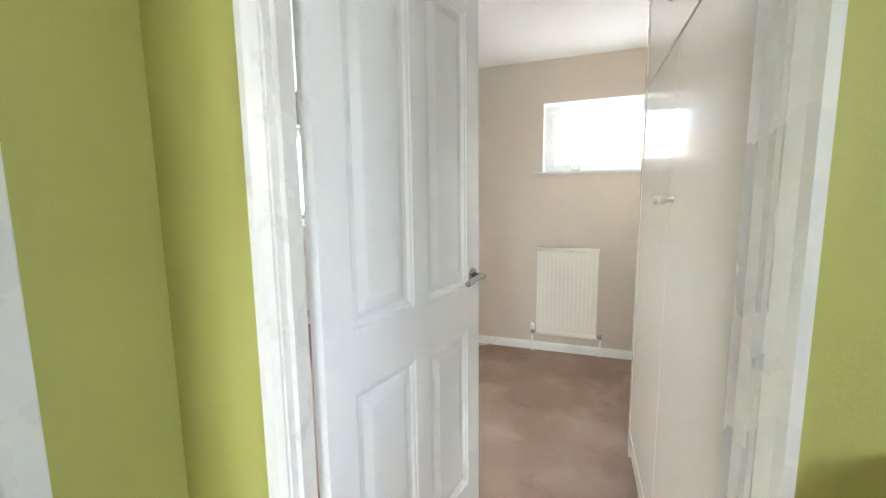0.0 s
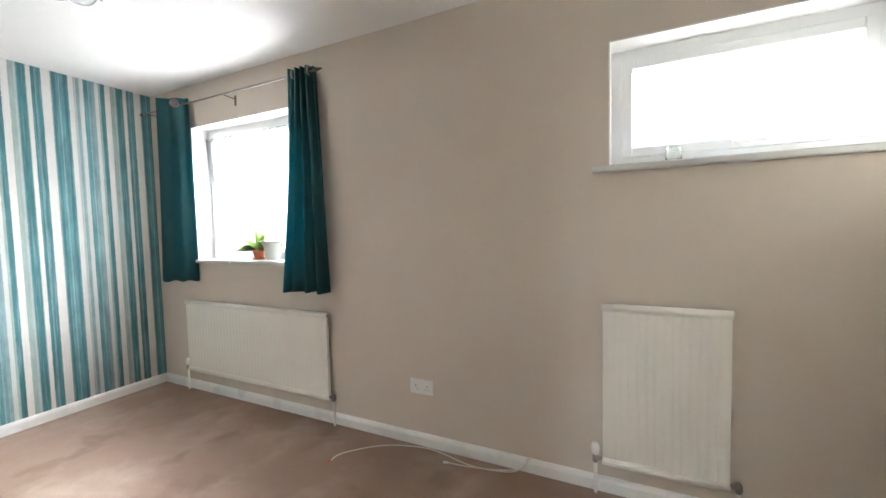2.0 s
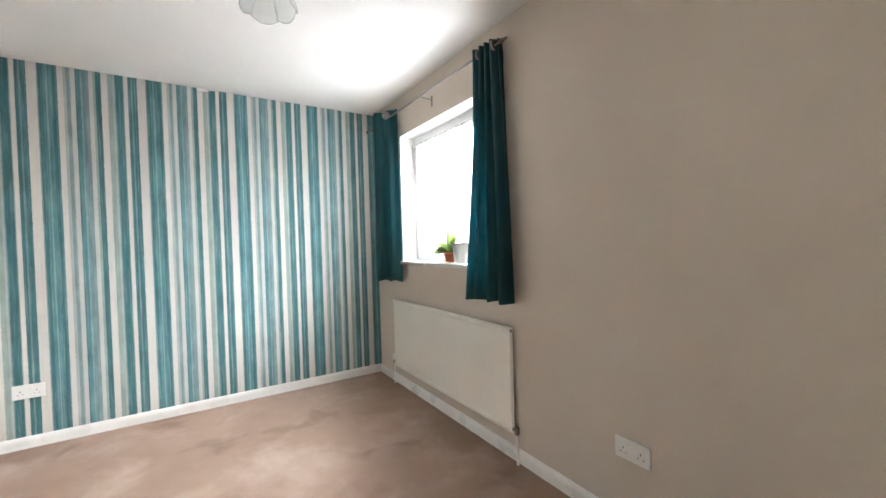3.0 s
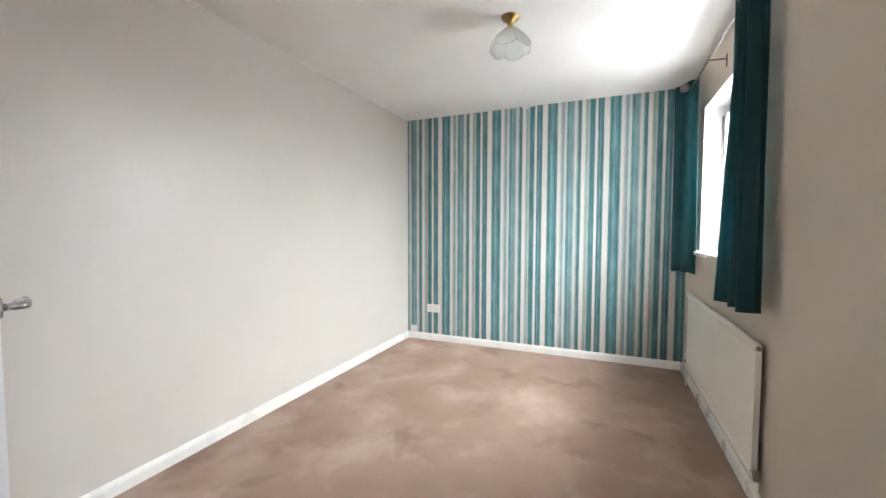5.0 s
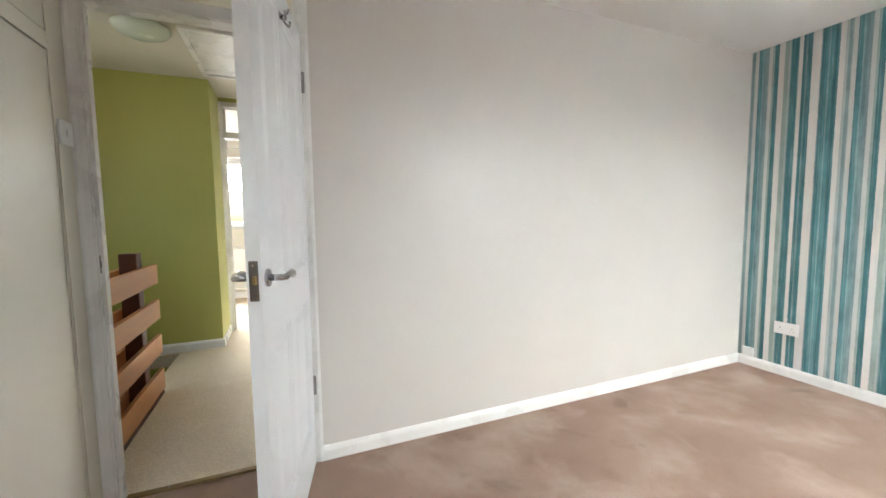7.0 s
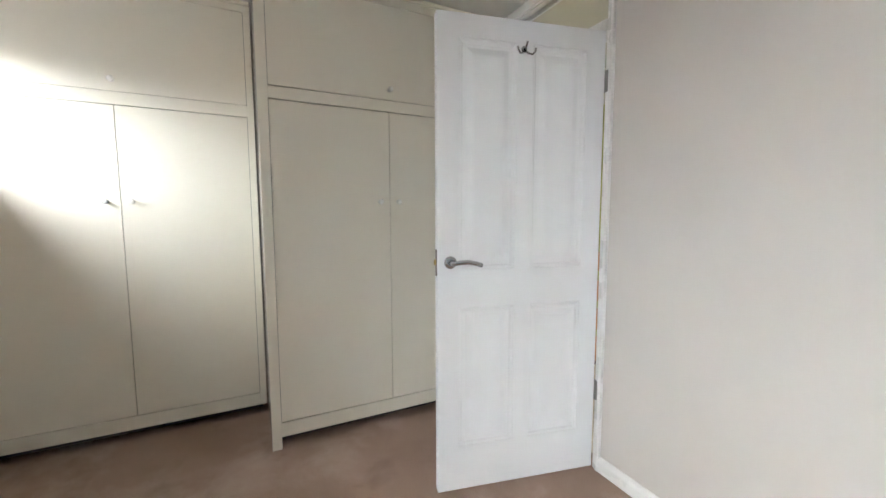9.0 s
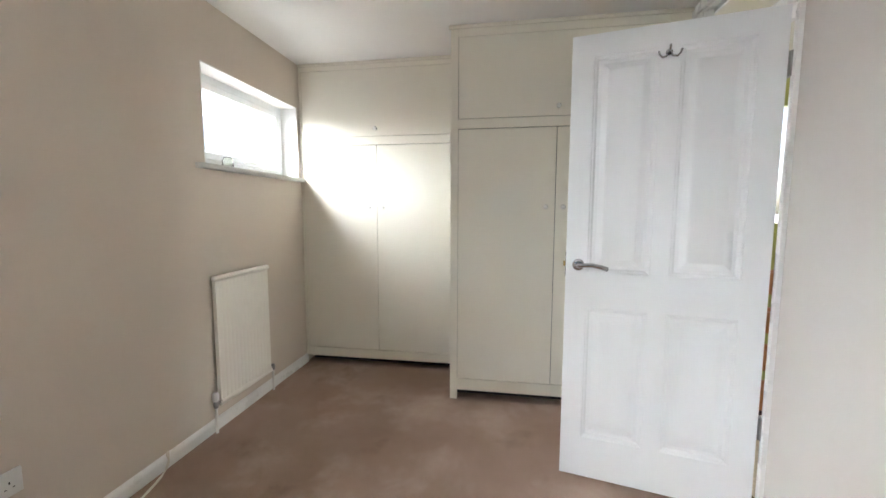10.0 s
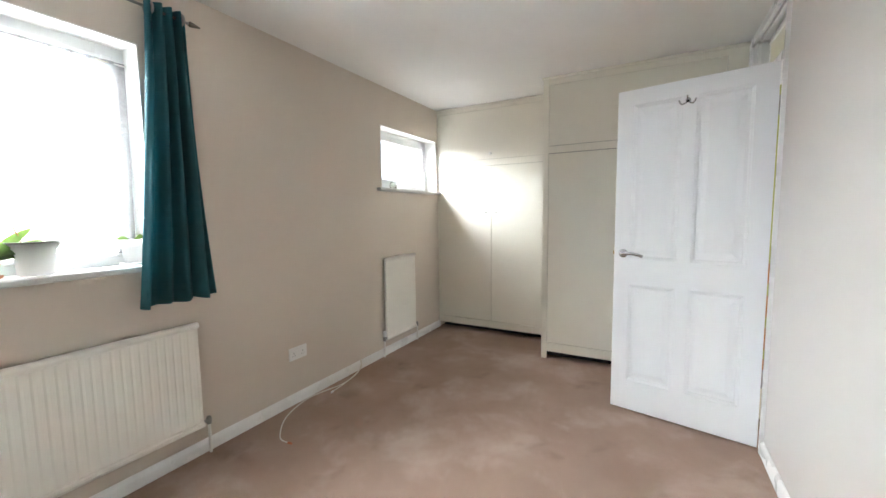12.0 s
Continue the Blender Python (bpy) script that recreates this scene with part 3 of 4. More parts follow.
part("latch_hole", solid(-0.0028, -0.006, -0.012, -0.0018, 0.006, 0.012), M_DARK, strike)

d2 = thing("door_2", "white four-panel far bedroom door standing open", "door", (-0.055, FAR_Y - 0.115, 0), -85)
d2["kind"] = "structure"
panel_door(d2, 0.72, 1.98, [(0.1, 0.205, 0.315, 0.795), (0.405, 0.205, 0.62, 0.795), (0.1, 0.99, 0.315, 1.885), (0.405, 0.99, 0.62, 1.885)])
for s in (-1, 1):
    lever(d2, 0.665, 1.03, s, 0.019, M_CHROME)
for z in (0.43, 1.75):
    part("hinge", tube(bmesh.new(), [(-0.006, 0.022, z - 0.045), (-0.006, 0.022, z + 0.045)], 0.007, 10), M_STEEL, d2, "steel butt hinge")


def round_knob(parent, m, material, k=1.0):
    return part("knob", lathe(bmesh.new(), [(0.012 * k, 0), (0.010 * k, 0.004), (0.007 * k, 0.012), (0.009 * k, 0.018), (0.016 * k, 0.024), (0.0175 * k, 0.031), (0.014 * k, 0.038), (0.006 * k, 0.041)], m, 20), material, parent, "", True)


d3 = thing("door_3", "cream four-panel landing cupboard door with a brass knob", "door", (CX - 0.025, -1.635, 0), 90)
d3["kind"] = "structure"
panel_door(d3, 0.665, 1.98, [(0.095, 0.205, 0.29, 0.795), (0.375, 0.205, 0.57, 0.795), (0.095, 0.99, 0.29, 1.885), (0.375, 0.99, 0.57, 1.885)], material=M_GLOSS)
round_knob(d3, pose(0.055, -0.019, 1.04, 90, 0, 0), M_BRASS, 1.1)["label"] = "brass door knob"
part("over_panel", solid(0.0, -0.010, 2.03, 0.665, 0.010, 2.27), M_GLOSS, d3, "plain cream panel over the cupboard door")
fr = thing("door_frame_3", "cream painted frame round the landing cupboard door", "door frame", (CX, -1.64, 0))
fr["kind"] = "structure"
part("architrave", solid(-0.05, -0.06, 0, 0.014, 0.0, 2.30, bevel=0.004), M_GLOSS, fr)
part("architrave", solid(-0.02, 0.672, 0, 0.008, 0.708, 2.30, bevel=0.003), M_GLOSS, fr)
part("head_rail", solid(-0.05, 0.0, 2.0, 0.004, 0.672, 2.03), M_GLOSS, fr)
part("top_rail", solid(-0.05, 0.0, 2.27, 0.014, 0.672, 2.30), M_GLOSS, fr)
d4 = thing("door_4", "white door in the landing recess, shut", "door", (RX - 0.06, CY + 0.034, 0), 90)
d4["kind"] = "structure"
panel_door(d4, 0.527, 1.98, [(0.08, 0.205, 0.23, 0.795), (0.30, 0.205, 0.45, 0.795), (0.08, 0.99, 0.23, 1.885), (0.30, 0.99, 0.45, 1.885)], material=M_GLOSS)
fr = thing("door_frame_4", "white architrave round the recess door", "door frame", (RX, CY + 0.03, 0))
fr["kind"] = "structure"
part("architrave", solid(0, -0.028, 0, 0.016, 0.005, 2.06, bevel=0.004), M_GLOSS, fr)
part("architrave", solid(0, 0.53, 0, 0.016, 0.588, 2.06, bevel=0.004), M_GLOSS, fr)
part("architrave", solid(0, 0.005, 2.0, 0.016, 0.53, 2.06, bevel=0.004), M_GLOSS, fr)


# ---- windows ----
def window(name, o, y, out, label, lights):
    """White plastic window in an opening: outer frame, casements, panes, sill."""
    x0, x1, z0, z1 = o
    root = thing(name, label, "window", (x0, y, z0))
    root["kind"] = "structure"
    w, h, s = x1 - x0, z1 - z0, out
    f = 0.05
    part("window_frame", box(box(box(solid(0, 0, 0, f, s * 0.07, h), w - f, 0, 0, w, s * 0.07, h), f, 0, 0, w - f, s * 0.07, f), f, 0, h - f, w - f, s * 0.07, h), M_UPVC, root)
    for k, (a, b) in enumerate(lights):
        ca, cb = f + (w - 2 * f) * a, f + (w - 2 * f) * b
        g = 0.045
        yy0, yy1 = -s * 0.012, s * 0.05
        bm = bmesh.new()
        for d in ((ca, yy0, f, ca + g, yy1, h - f), (cb - g, yy0, f, cb, yy1, h - f), (ca + g, yy0, f, cb - g, yy1, f + g), (ca + g, yy0, h - f - g, cb - g, yy1, h - f)):
            box(bm, *d, bevel=0.005)
        c = part("casement", bm, M_UPVC, root)
        part("pane", solid(ca + g, s * 0.015, f + g, cb - g, s * 0.021, h - f - g), M_GLASS, c).visible_shadow = False
        hd = part("window_handle", solid((ca + cb) / 2 - 0.012, -s * 0.02, f + 0.01, (ca + cb) / 2 + 0.012, -s * 0.03, f + 0.035, bevel=0.003), M_PLASTIC, c)
        part("grip", solid((ca + cb) / 2 - 0.008, -s * 0.03, f + 0.016, (ca + cb) / 2 + 0.10, -s * 0.042, f + 0.030, bevel=0.004), M_PLASTIC, hd)
    return root


def sill(x0, x1, y_in, y_back, z, over, label):
    root = thing("window_sill", label, "window sill", (x0, y_in, z))
    root["kind"] = "structure"
    part("board", prism(bmesh.new(), [(-over + 0.004, -0.028), (-over, -0.022), (-over, -0.006), (-over + 0.005, 0.0), (y_back - y_in, 0.0), (y_back - y_in, -0.02), (0.0, -0.028)], 0, 0, x1 - x0), M_SILL, root)


window("window_1", BW, YN + 0.13, 1, "white plastic bedroom window behind a net curtain", [(0, 1.0)])
window("window_2", SW, YN + 0.13, 1, "white plastic high window above the small radiator", [(0, 1.0)])
window("window_3", FW, FAR_END - 0.11, -1, "white plastic far bedroom window", [(0, 0.5), (0.5, 1)])
sill(BW[0] - 0.035, BW[1] + 0.035, YN, YN + 0.135, BW[2] + 0.01, 0.045, "white window sill holding plants, dulled to cut bounced light")
sill(SW[0] - 0.066, 1.275, YN, YN + 0.135, SW[2] + 0.003, 0.045, "white sill of the high window, dulled to cut bounced light")


def reveal(name, o, label, right=True):
    """White painted lining of a window opening."""
    x0, x1, z0, z1 = o
    bm = box(solid(x0, YN - 0.002, z0, x0 + 0.006, YN + 0.135, z1 - 0.006), x1 - 0.006, YN - 0.002, z0, x1, YN + 0.135, z1 - 0.006)
    structure(name, box(bm, x0, YN - 0.002, z1 - 0.006, x1, YN + 0.135, z1), M_CEIL, label, "trim")


reveal("trim_window_1", BW, "white painted reveal of the large window")
reveal("trim_window_2", SW, "white painted reveal of the high window")


# ---- wardrobes ----
def wardrobe(name, label, x, y0, y1, depth, doors, flap, z, post=False, stile=(0.02, 0.03)):
    """Built-in wardrobe facing -x: carcass, face frame, two doors, a flap door over them."""
    root = thing(name, label, "wardrobe", (x, y0, 0))
    W = y1 - y0
    base0, base1, rail0, rail1, top0 = z
    bm = box(box(solid(0.022, 0, 0.10, depth, 0.018, H), 0.022, W - 0.018, 0.0 if post else 0.10, depth, W, H), 0.03, 0.018, 0.10, depth, W - 0.018, 0.118)
    part("carcass", box(bm, 0.35, 0.02, 0.0, 0.36, W - 0.02, 0.10), M_WARD, root)
    # near-black sheet stands in for the shade below the base rail
    part("plinth_shade", solid(0.10, 0.02, 0.0, 0.12, W - 0.02, 0.10), M_DARK, root, "dark sheet put in for the shade under the base rail")
    bm = bmesh.new()
    for d in ((0, 0, base0, 0.022, stile[0], H), (0, W - stile[1], 0.0 if post else base0, 0.022, W, H), (0, stile[0], base0, 0.022, W - stile[1], base1), (0, stile[0], rail0, 0.022, W - stile[1], rail1), (0, stile[0], top0, 0.022, W - stile[1], H)):
        box(bm, *d, bevel=0.0015)
    part("face_frame", bm, M_WARD, root)
    part("moulding", solid(-0.016, -0.0, H - 0.022, 0.0, W + (0.012 if post else 0), H, bevel=0.005), M_WARD, root)
    g, gap = 0.0016, 2.6 if post else 1.5
    for k, (a, b, ky) in enumerate(doors):
        d = part("door", solid(0.003, a - y0 + g, base1 + g * gap, 0.020, b - y0 - g, rail0 - g * gap, bevel=0.0012), M_WARD, root)
        round_knob(d, pose(0.003, ky - y0, 1.273, 0, -90, 0), M_PORCELAIN, 0.82)["label"] = "white round knob"
    d = part("flap_door", solid(0.003, stile[0] + g, rail1 + g * gap, 0.020, W - stile[1] - g, top0 - g, bevel=0.0012), M_WARD, root)
    round_knob(d, pose(0.003, flap - y0, rail1 + 0.055, 0, -90, 0), M_PORCELAIN, 0.82)["label"] = "white round knob"
    # near-black backing gives the door gaps their shade
    part("door_shadow_gap", solid(0.021, stile[0], base1, 0.024, W - stile[1], top0), M_DARK, root, "dark sheet put in for the shade behind the door gaps")
    return root


NW = 0.836
wardrobe("wardrobe", "cream painted built-in wardrobe beside the door", NW, 0.004, 1.372, XE - NW - 0.005, [(0.130, 0.726, 0.682), (0.726, 1.325, 0.785)], 0.723, (0.065, 0.140, 1.757, 1.815, 2.305), True, (0.126, 0.047))
wardrobe("wardrobe", "cream painted built-in wardrobe under the high window", 1.277, 1.380, YN - 0.002, XE - 1.277 - 0.005, [(1.415, 2.01, 1.960), (2.01, 2.615, 2.068)], 2.01, (0.060, 0.132, 1.752, 1.815, 2.315), False, (0.035, 0.020))

sw = thing("light_switch", "white plastic rocker light switch beside the door frame", "light switch", (NW, 0.070, 1.49))
part("plate", solid(-0.010, -0.043, -0.043, 0.0, 0.043, 0.043, bevel=0.003), M_PLASTIC, sw)
part("rocker", solid(-0.014, -0.008, -0.014, -0.009, 0.008, 0.014, bevel=0.002), M_PLASTIC, sw)
cv = thing("cable_cover", "thin painted cable cover below the light switch", "cable cover", (NW, 0.118, 0.15))
part("strip", solid(-0.006, -0.008, 0, 0, 0.008, 1.30, bevel=0.002), M_WARD, cv)


# ---- radiators ----
def valve(root, x, y, z, head, s):
    v = part("valve", lathe(bmesh.new(), [(0.011, 0), (0.013, 0.01), (0.013, 0.03), (0.010, 0.04)], pose(x, y, z - 0.02), 14), M_STEEL, root, "", True)
    part("valve_tail", tube(bmesh.new(), [(x, y, z), (x - s * 0.04, y, z)], 0.009, 10), M_STEEL, v)
    if head:
        part("valve_head", lathe(bmesh.new(), [(0.012, 0), (0.017, 0.006), (0.0175, 0.035), (0.014, 0.05), (0.005, 0.053)], pose(x, y, z + 0.018), 16), M_PLASTIC, v, "white valve head", True)
    part("pipe", tube(bmesh.new(), [(x, y, z - 0.02), (x, y, 0.0)], 0.0075, 10), M_RAD_WHITE, root, "white painted pipe")


def radiator(label, x0, x1, z0, z1, y, ribs, material, s=1, valve_left=True):
    """Panel radiator standing off a wall whose face is s ahead of it."""
    root = thing("radiator", label, "radiator", ((x0 + x1) / 2, y, 0))
    w = (x1 - x0) / 2
    bm = bmesh.new()
    t = 0.022 * s
    if ribs:
        n = ribs * 8
        outline = []
        for k in range(n + 1):
            u = -w + 0.012 + (2 * w - 0.024) * k / n
            c = 0.5 - 0.5 * math.cos(2 * math.pi * k / 8)
            outline.append((u, -s * 0.0020 * min(1.0, c * 3.0)))
        outline += [(w, 0), (w, t), (-w, t), (-w, 0)]
        prism(bm, outline, 2, z0 + 0.03, z1 - 0.03)
        box(bm, -w, -s * 0.006, z1 - 0.034, w, t, z1, bevel=0.006)
        box(bm, -w, -s * 0.006, z0, w, t, z0 + 0.034, bevel=0.006)
        part("panel", bm, material, root, "", False)
        part("top_roll", tube(bmesh.new(), [(-w - 0.004, s * 0.006, z1 - 0.014), (w + 0.004, s * 0.006, z1 - 0.014)], 0.017, 16), material, root, "", True)
        part("bottom_roll", tube(bmesh.new(), [(-w - 0.003, s * 0.006, z0 + 0.012), (w + 0.003, s * 0.006, z0 + 0.012)], 0.015, 16), material, root, "", True)
    else:
        box(bm, -w, -s * 0.002, z0, w, t, z1, bevel=0.006)
        part("panel", bm, material, root)
        part("top_roll", tube(bmesh.new(), [(-w, s * 0.008, z1 - 0.016), (w, s * 0.008, z1 - 0.016)], 0.018, 14), material, root, "", True)
        part("bottom_roll", tube(bmesh.new(), [(-w, s * 0.008, z0 + 0.014), (w, s * 0.008, z0 + 0.014)], 0.016, 14), material, root, "", True)
    part("bleed_plug", tube(bmesh.new(), [(w, s * 0.008, z1 - 0.016), (w + 0.006, s * 0.008, z1 - 0.016)], 0.010, 12), M_STEEL, root, "", True)
    part("bleed_plug", tube(bmesh.new(), [(-w, s * 0.008, z1 - 0.016), (-w - 0.005, s * 0.008, z1 - 0.016)], 0.010, 12), M_RAD_WHITE, root, "", True)
    for u in (-w * 0.7, w * 0.7):
        part("wall_bracket", solid(u - 0.02, t, z0 + 0.08, u + 0.02, t + s * 0.018, z1 - 0.08), M_RAD_WHITE, root)
    valve(root, -w - 0.032, s * 0.010, z0 + 0.02, valve_left, -1)
    valve(root, w + 0.032, s * 0.010, z0 + 0.02, not valve_left, 1)
    return root


radiator("wide ribbed cream panel radiator below the large window", -2.797, -1.364, 0.160, 0.722, YN - 0.042, 40, M_RAD)
radiator("ribbed cream panel radiator below the high window", 0.252, 0.727, 0.147, 0.886, YN - 0.042, 14, M_RAD)
radiator("white panel radiator in the far bedroom", 0.40, 1.45, 0.13, 0.765, FAR_END + 0.052, 0, M_RAD_WHITE, -1, True)


# ---- sockets and cable ----
def socket(label, m, wide=0.146, high=0.086, holes=True):
    """Double socket facing -y at the pose m."""
    root = thing("power_socket", label, "power socket")
    root.matrix_world = m
    part("plate", solid(-wide / 2, -0.010, -high / 2, wide / 2, 0, high / 2, bevel=0.003), M_PLASTIC, root)
    if holes:
        for u in (-0.036, 0.036):
            for a, b, ww, hh in ((0, 0.004, 0.004, 0.008), (-0.011, -0.014, 0.007, 0.0025), (0.011, -0.014, 0.007, 0.0025)):
                part("pin_hole", solid(u + a - ww / 2, -0.0106, b - hh / 2, u + a + ww / 2, -0.0098, b + hh / 2), M_DARK, root)
            part("rocker", solid(u * 0.35 - 0.006, -0.014, 0.016, u * 0.35 + 0.006, -0.009, 0.034, bevel=0.0015), M_PLASTIC, root)
    return root


socket("white plastic double power socket on the taupe wall", pose(-0.705, YN, 0.343))
socket("white plastic double socket on the striped wallpaper", pose(XW, 0.313, 0.346, 0, 0, 90))
socket("small white telephone box on the skirting board", pose(XW + 0.002, 0.078, 0.106, 0, 0, 90), 0.075, 0.07, False)
socket("white plastic socket on the far bedroom wall", pose(0.36, FAR_END, 0.30, 0, 0, 180), holes=False)
hk = thing("sill_hook", "small cream plastic hook on the window sill edge", "hook", (-2.236, YN - 0.045, BW[2] + 0.003))
part("hook", lathe(bmesh.new(), [(0.009, 0), (0.012, 0.004), (0.010, 0.010), (0.004, 0.013)], pose(0, 0, -0.012, 90, 0, 0), 14), M_CABLE, hk, "", True)
cb = thing("aerial_cable", "cream aerial cable lying along the skirting board", "cable", (-0.10, 2.582, 0))


def spline(points, n=14):
    pts = [Vector(p) for p in points]
    out = []
    for k in range(len(pts) - 1):
        a, b, c, d = pts[max(k - 1, 0)], pts[k], pts[k + 1], pts[min(k + 2, len(pts) - 1)]
        for j in range(n):
            t = j / n
            out.append(0.5 * ((2 * b) + (c - a) * t + (2 * a - 5 * b + 4 * c - d) * t * t + (3 * b - a - 3 * c + d) * t ** 3))
    return out + [pts[-1]]


part("cord", tube(bmesh.new(), spline([(0.02, 0.045, 0.08), (0.0, 0.03, 0.075), (-0.01, 0.015, 0.05), (-0.08, 0.0, 0.006), (-0.28, -0.03, 0.006), (-0.55, 0.02, 0.006), (-0.80, -0.05, 0.006), (-0.97, -0.20, 0.006), (-0.99, -0.29, 0.006)]), 0.0032, 8), M_CABLE, cb, "", True)
part("cord", tube(bmesh.new(), spline([(0.02, 0.043, 0.08), (0.005, 0.025, 0.07), (-0.03, 0.005, 0.03), (-0.16, -0.015, 0.006), (-0.30, -0.045, 0.006), (-0.40, -0.055, 0.007)]), 0.0032, 8), M_CABLE, cb, "", True)
part("plug", tube(bmesh.new(), [(-0.40, -0.055, 0.007), (-0.425, -0.062, 0.007)], 0.006, 10), M_PLASTIC, cb, "white coaxial plug")
part("plug", tube(bmesh.new(), [(-0.99, -0.29, 0.007), (-0.988, -0.315, 0.007)], 0.006, 10), M_TERRA, cb, "brown coaxial plug")


# ---- curtains ----
def curtain(name, label, top, hem, z0, z1, folds, depth, material, thickness=0.004, group="", seed=1):
    """Pleated cloth between two top corners (x, y) and two hem corners."""
    root = thing(name, label, "curtain", (hem[0][0], hem[0][1], z0), 0, group)
    rnd = random.Random(seed)
    ph = [rnd.uniform(0.7, 1.3) for _ in range(40)]
    n, rows = folds * 14, 26
    bm = bmesh.new()
    grid = []
    for r in range(rows + 1):
        t = r / rows
        row = []
        for k in range(n + 1):
            u = k / n
            w = u + 0.018 * math.sin(u * 9 + seed) * t
            a = Vector((*top[0], 0)).lerp(Vector((*top[1], 0)), w)
            b = Vector((*hem[0], 0)).lerp(Vector((*hem[1], 0)), w)
            p = a.lerp(b, t ** 1.4)
            d = (Vector((*hem[1], 0)) - Vector((*hem[0], 0))).normalized()
            nrm = Vector((d.y, -d.x, 0))
            f = math.sin(2 * math.pi * folds * u + 0.35 * math.sin(4 * t + seed)) * ph[int(u * folds) % 40]
            f += 0.25 * math.sin(2 * math.pi * folds * 2.3 * u + 3 * t)
            p += nrm * depth * f * (0.75 + 0.25 * t)
            z = z1 + (z0 - z1) * t + 0.006 * math.sin(u * 17 + seed) * t
            row.append(bm.verts.new(p - Vector((hem[0][0], hem[0][1], z0)) + Vector((0, 0, z))))
        grid.append(row)
    for a, b in zip(grid, grid[1:]):
        for k in range(n):
            bm.faces.new((a[k], a[k + 1], b[k + 1], b[k]))
    c = part("cloth", bm, material, root, "", True)
    md = c.modifiers.new("thick", "SOLIDIFY")
    md.thickness = thickness
    return root


RODY, RODZ = 2.55, 2.198
cr = curtain("curtain", "dark teal eyelet curtain drawn to the window's side", ((-1.52, RODY - 0.01), (-1.345, RODY + 0.01)), ((-1.640, 2.53), (-1.272, 2.555)), 0.862, 2.228, 4, 0.034, M_TEAL, seed=3, group="teal curtains")
cl = curtain("curtain", "dark teal eyelet curtain beside the striped wall", ((-2.80, 2.475), (-2.60, 2.585)), ((-2.885, 2.485), (-2.60, 2.60)), 0.882, 2.250, 2, 0.011, M_TEAL, seed=2, group="teal curtains")
for root, xs in ((cr, (-1.500, -1.37)), (cl, (-2.78, -2.64))):
    for x in xs:
        m = pose(x - root.location.x, RODY - (0.045 if root is cl else 0.0) - root.location.y, RODZ - root.location.z, 0, 90, -35 if root is cl else 12)
        part("eyelet", lathe(bmesh.new(), [(0.019, -0.004), (0.026, -0.007), (0.031, -0.004), (0.031, 0.004), (0.026, 0.007), (0.019, 0.004), (0.019, -0.004)], m, 20), M_STEEL, root, "dull steel eyelet ring", True)
rod = thing("curtain_rod", "thin steel curtain rod with wall brackets above the window", "curtain rod", (-2.2, RODY, RODZ))
part("pole", tube(bmesh.new(), [(-0.93, 0, 0), (0.87, 0, 0)], 0.0062, 12), M_STEEL, rod, "", True)
part("joint", tube(bmesh.new(), [(0.28, 0, 0), (0.31, 0, 0)], 0.0085, 12), M_STEEL, rod, "", True)
for x in (-0.85, 0.05, 0.79):
    b = part("bracket", tube(bmesh.new(), [(x, 0, -0.010), (x, YN - RODY - 0.003, -0.014)], 0.004, 8), M_BRONZE, rod, "", True)
    part("bracket_plate", solid(x - 0.010, YN - RODY - 0.004, -0.06, x + 0.010, YN - RODY, 0.012, bevel=0.001), M_BRONZE, b)
part("finial", lathe(bmesh.new(), [(0.009, 0), (0.013, 0.008), (0.011, 0.02), (0.004, 0.055)], pose(0.87, 0, 0, 0, 90, 0), 14), M_BRONZE, rod, "", True)
part("finial", lathe(bmesh.new(), [(0.009, 0), (0.013, 0.008), (0.011, 0.02), (0.004, 0.04)], pose(-0.93, 0, 0, 0, -90, 0), 14), M_BRONZE, rod, "", True)
NY = YN + 0.105
net = curtain("net_curtain", "white sheer net curtain gathered on a wire", ((BW[0] + 0.012, NY), (BW[1] - 0.012, NY)), ((BW[0] + 0.10, NY), (BW[1] - 0.02, NY)), BW[2] + 0.07, BW[3] - 0.075, 16, 0.007, M_NET, 0.0006, seed=7)
wire = thing("net_curtain_wire", "white curtain wire across the window head", "curtain wire", ((BW[0] + BW[1]) / 2, NY, BW[3] - 0.085))
part("wire", tube(bmesh.new(), [(-(BW[1] - BW[0]) / 2 + 0.006, 0, 0), ((BW[1] - BW[0]) / 2 - 0.006, 0, 0)], 0.004, 8), M_PLASTIC, wire, "", True)
curtain("curtain", "dark red curtain hanging at the far bedroom window", ((0.40, FAR_END + 0.08), (0.118, FAR_END + 0.08)), ((0.355, FAR_END + 0.08), (0.092, FAR_END + 0.08)), 0.91, 2.215, 4, 0.022, M_RED, seed=5)
rod = thing("curtain_rod", "thin steel curtain rod in the far bedroom", "curtain rod", (0.95, FAR_END + 0.08, 2.205))
part("pole", tube(bmesh.new(), [(-0.88, 0, 0), (0.9, 0, 0)], 0.007, 10), M_STEEL, rod, "", True)
for x in (-0.80, 0.85):
    part("bracket", tube(bmesh.new(), [(x, 0, -0.008), (x, -0.078, -0.008)], 0.005, 8), M_STEEL, rod)


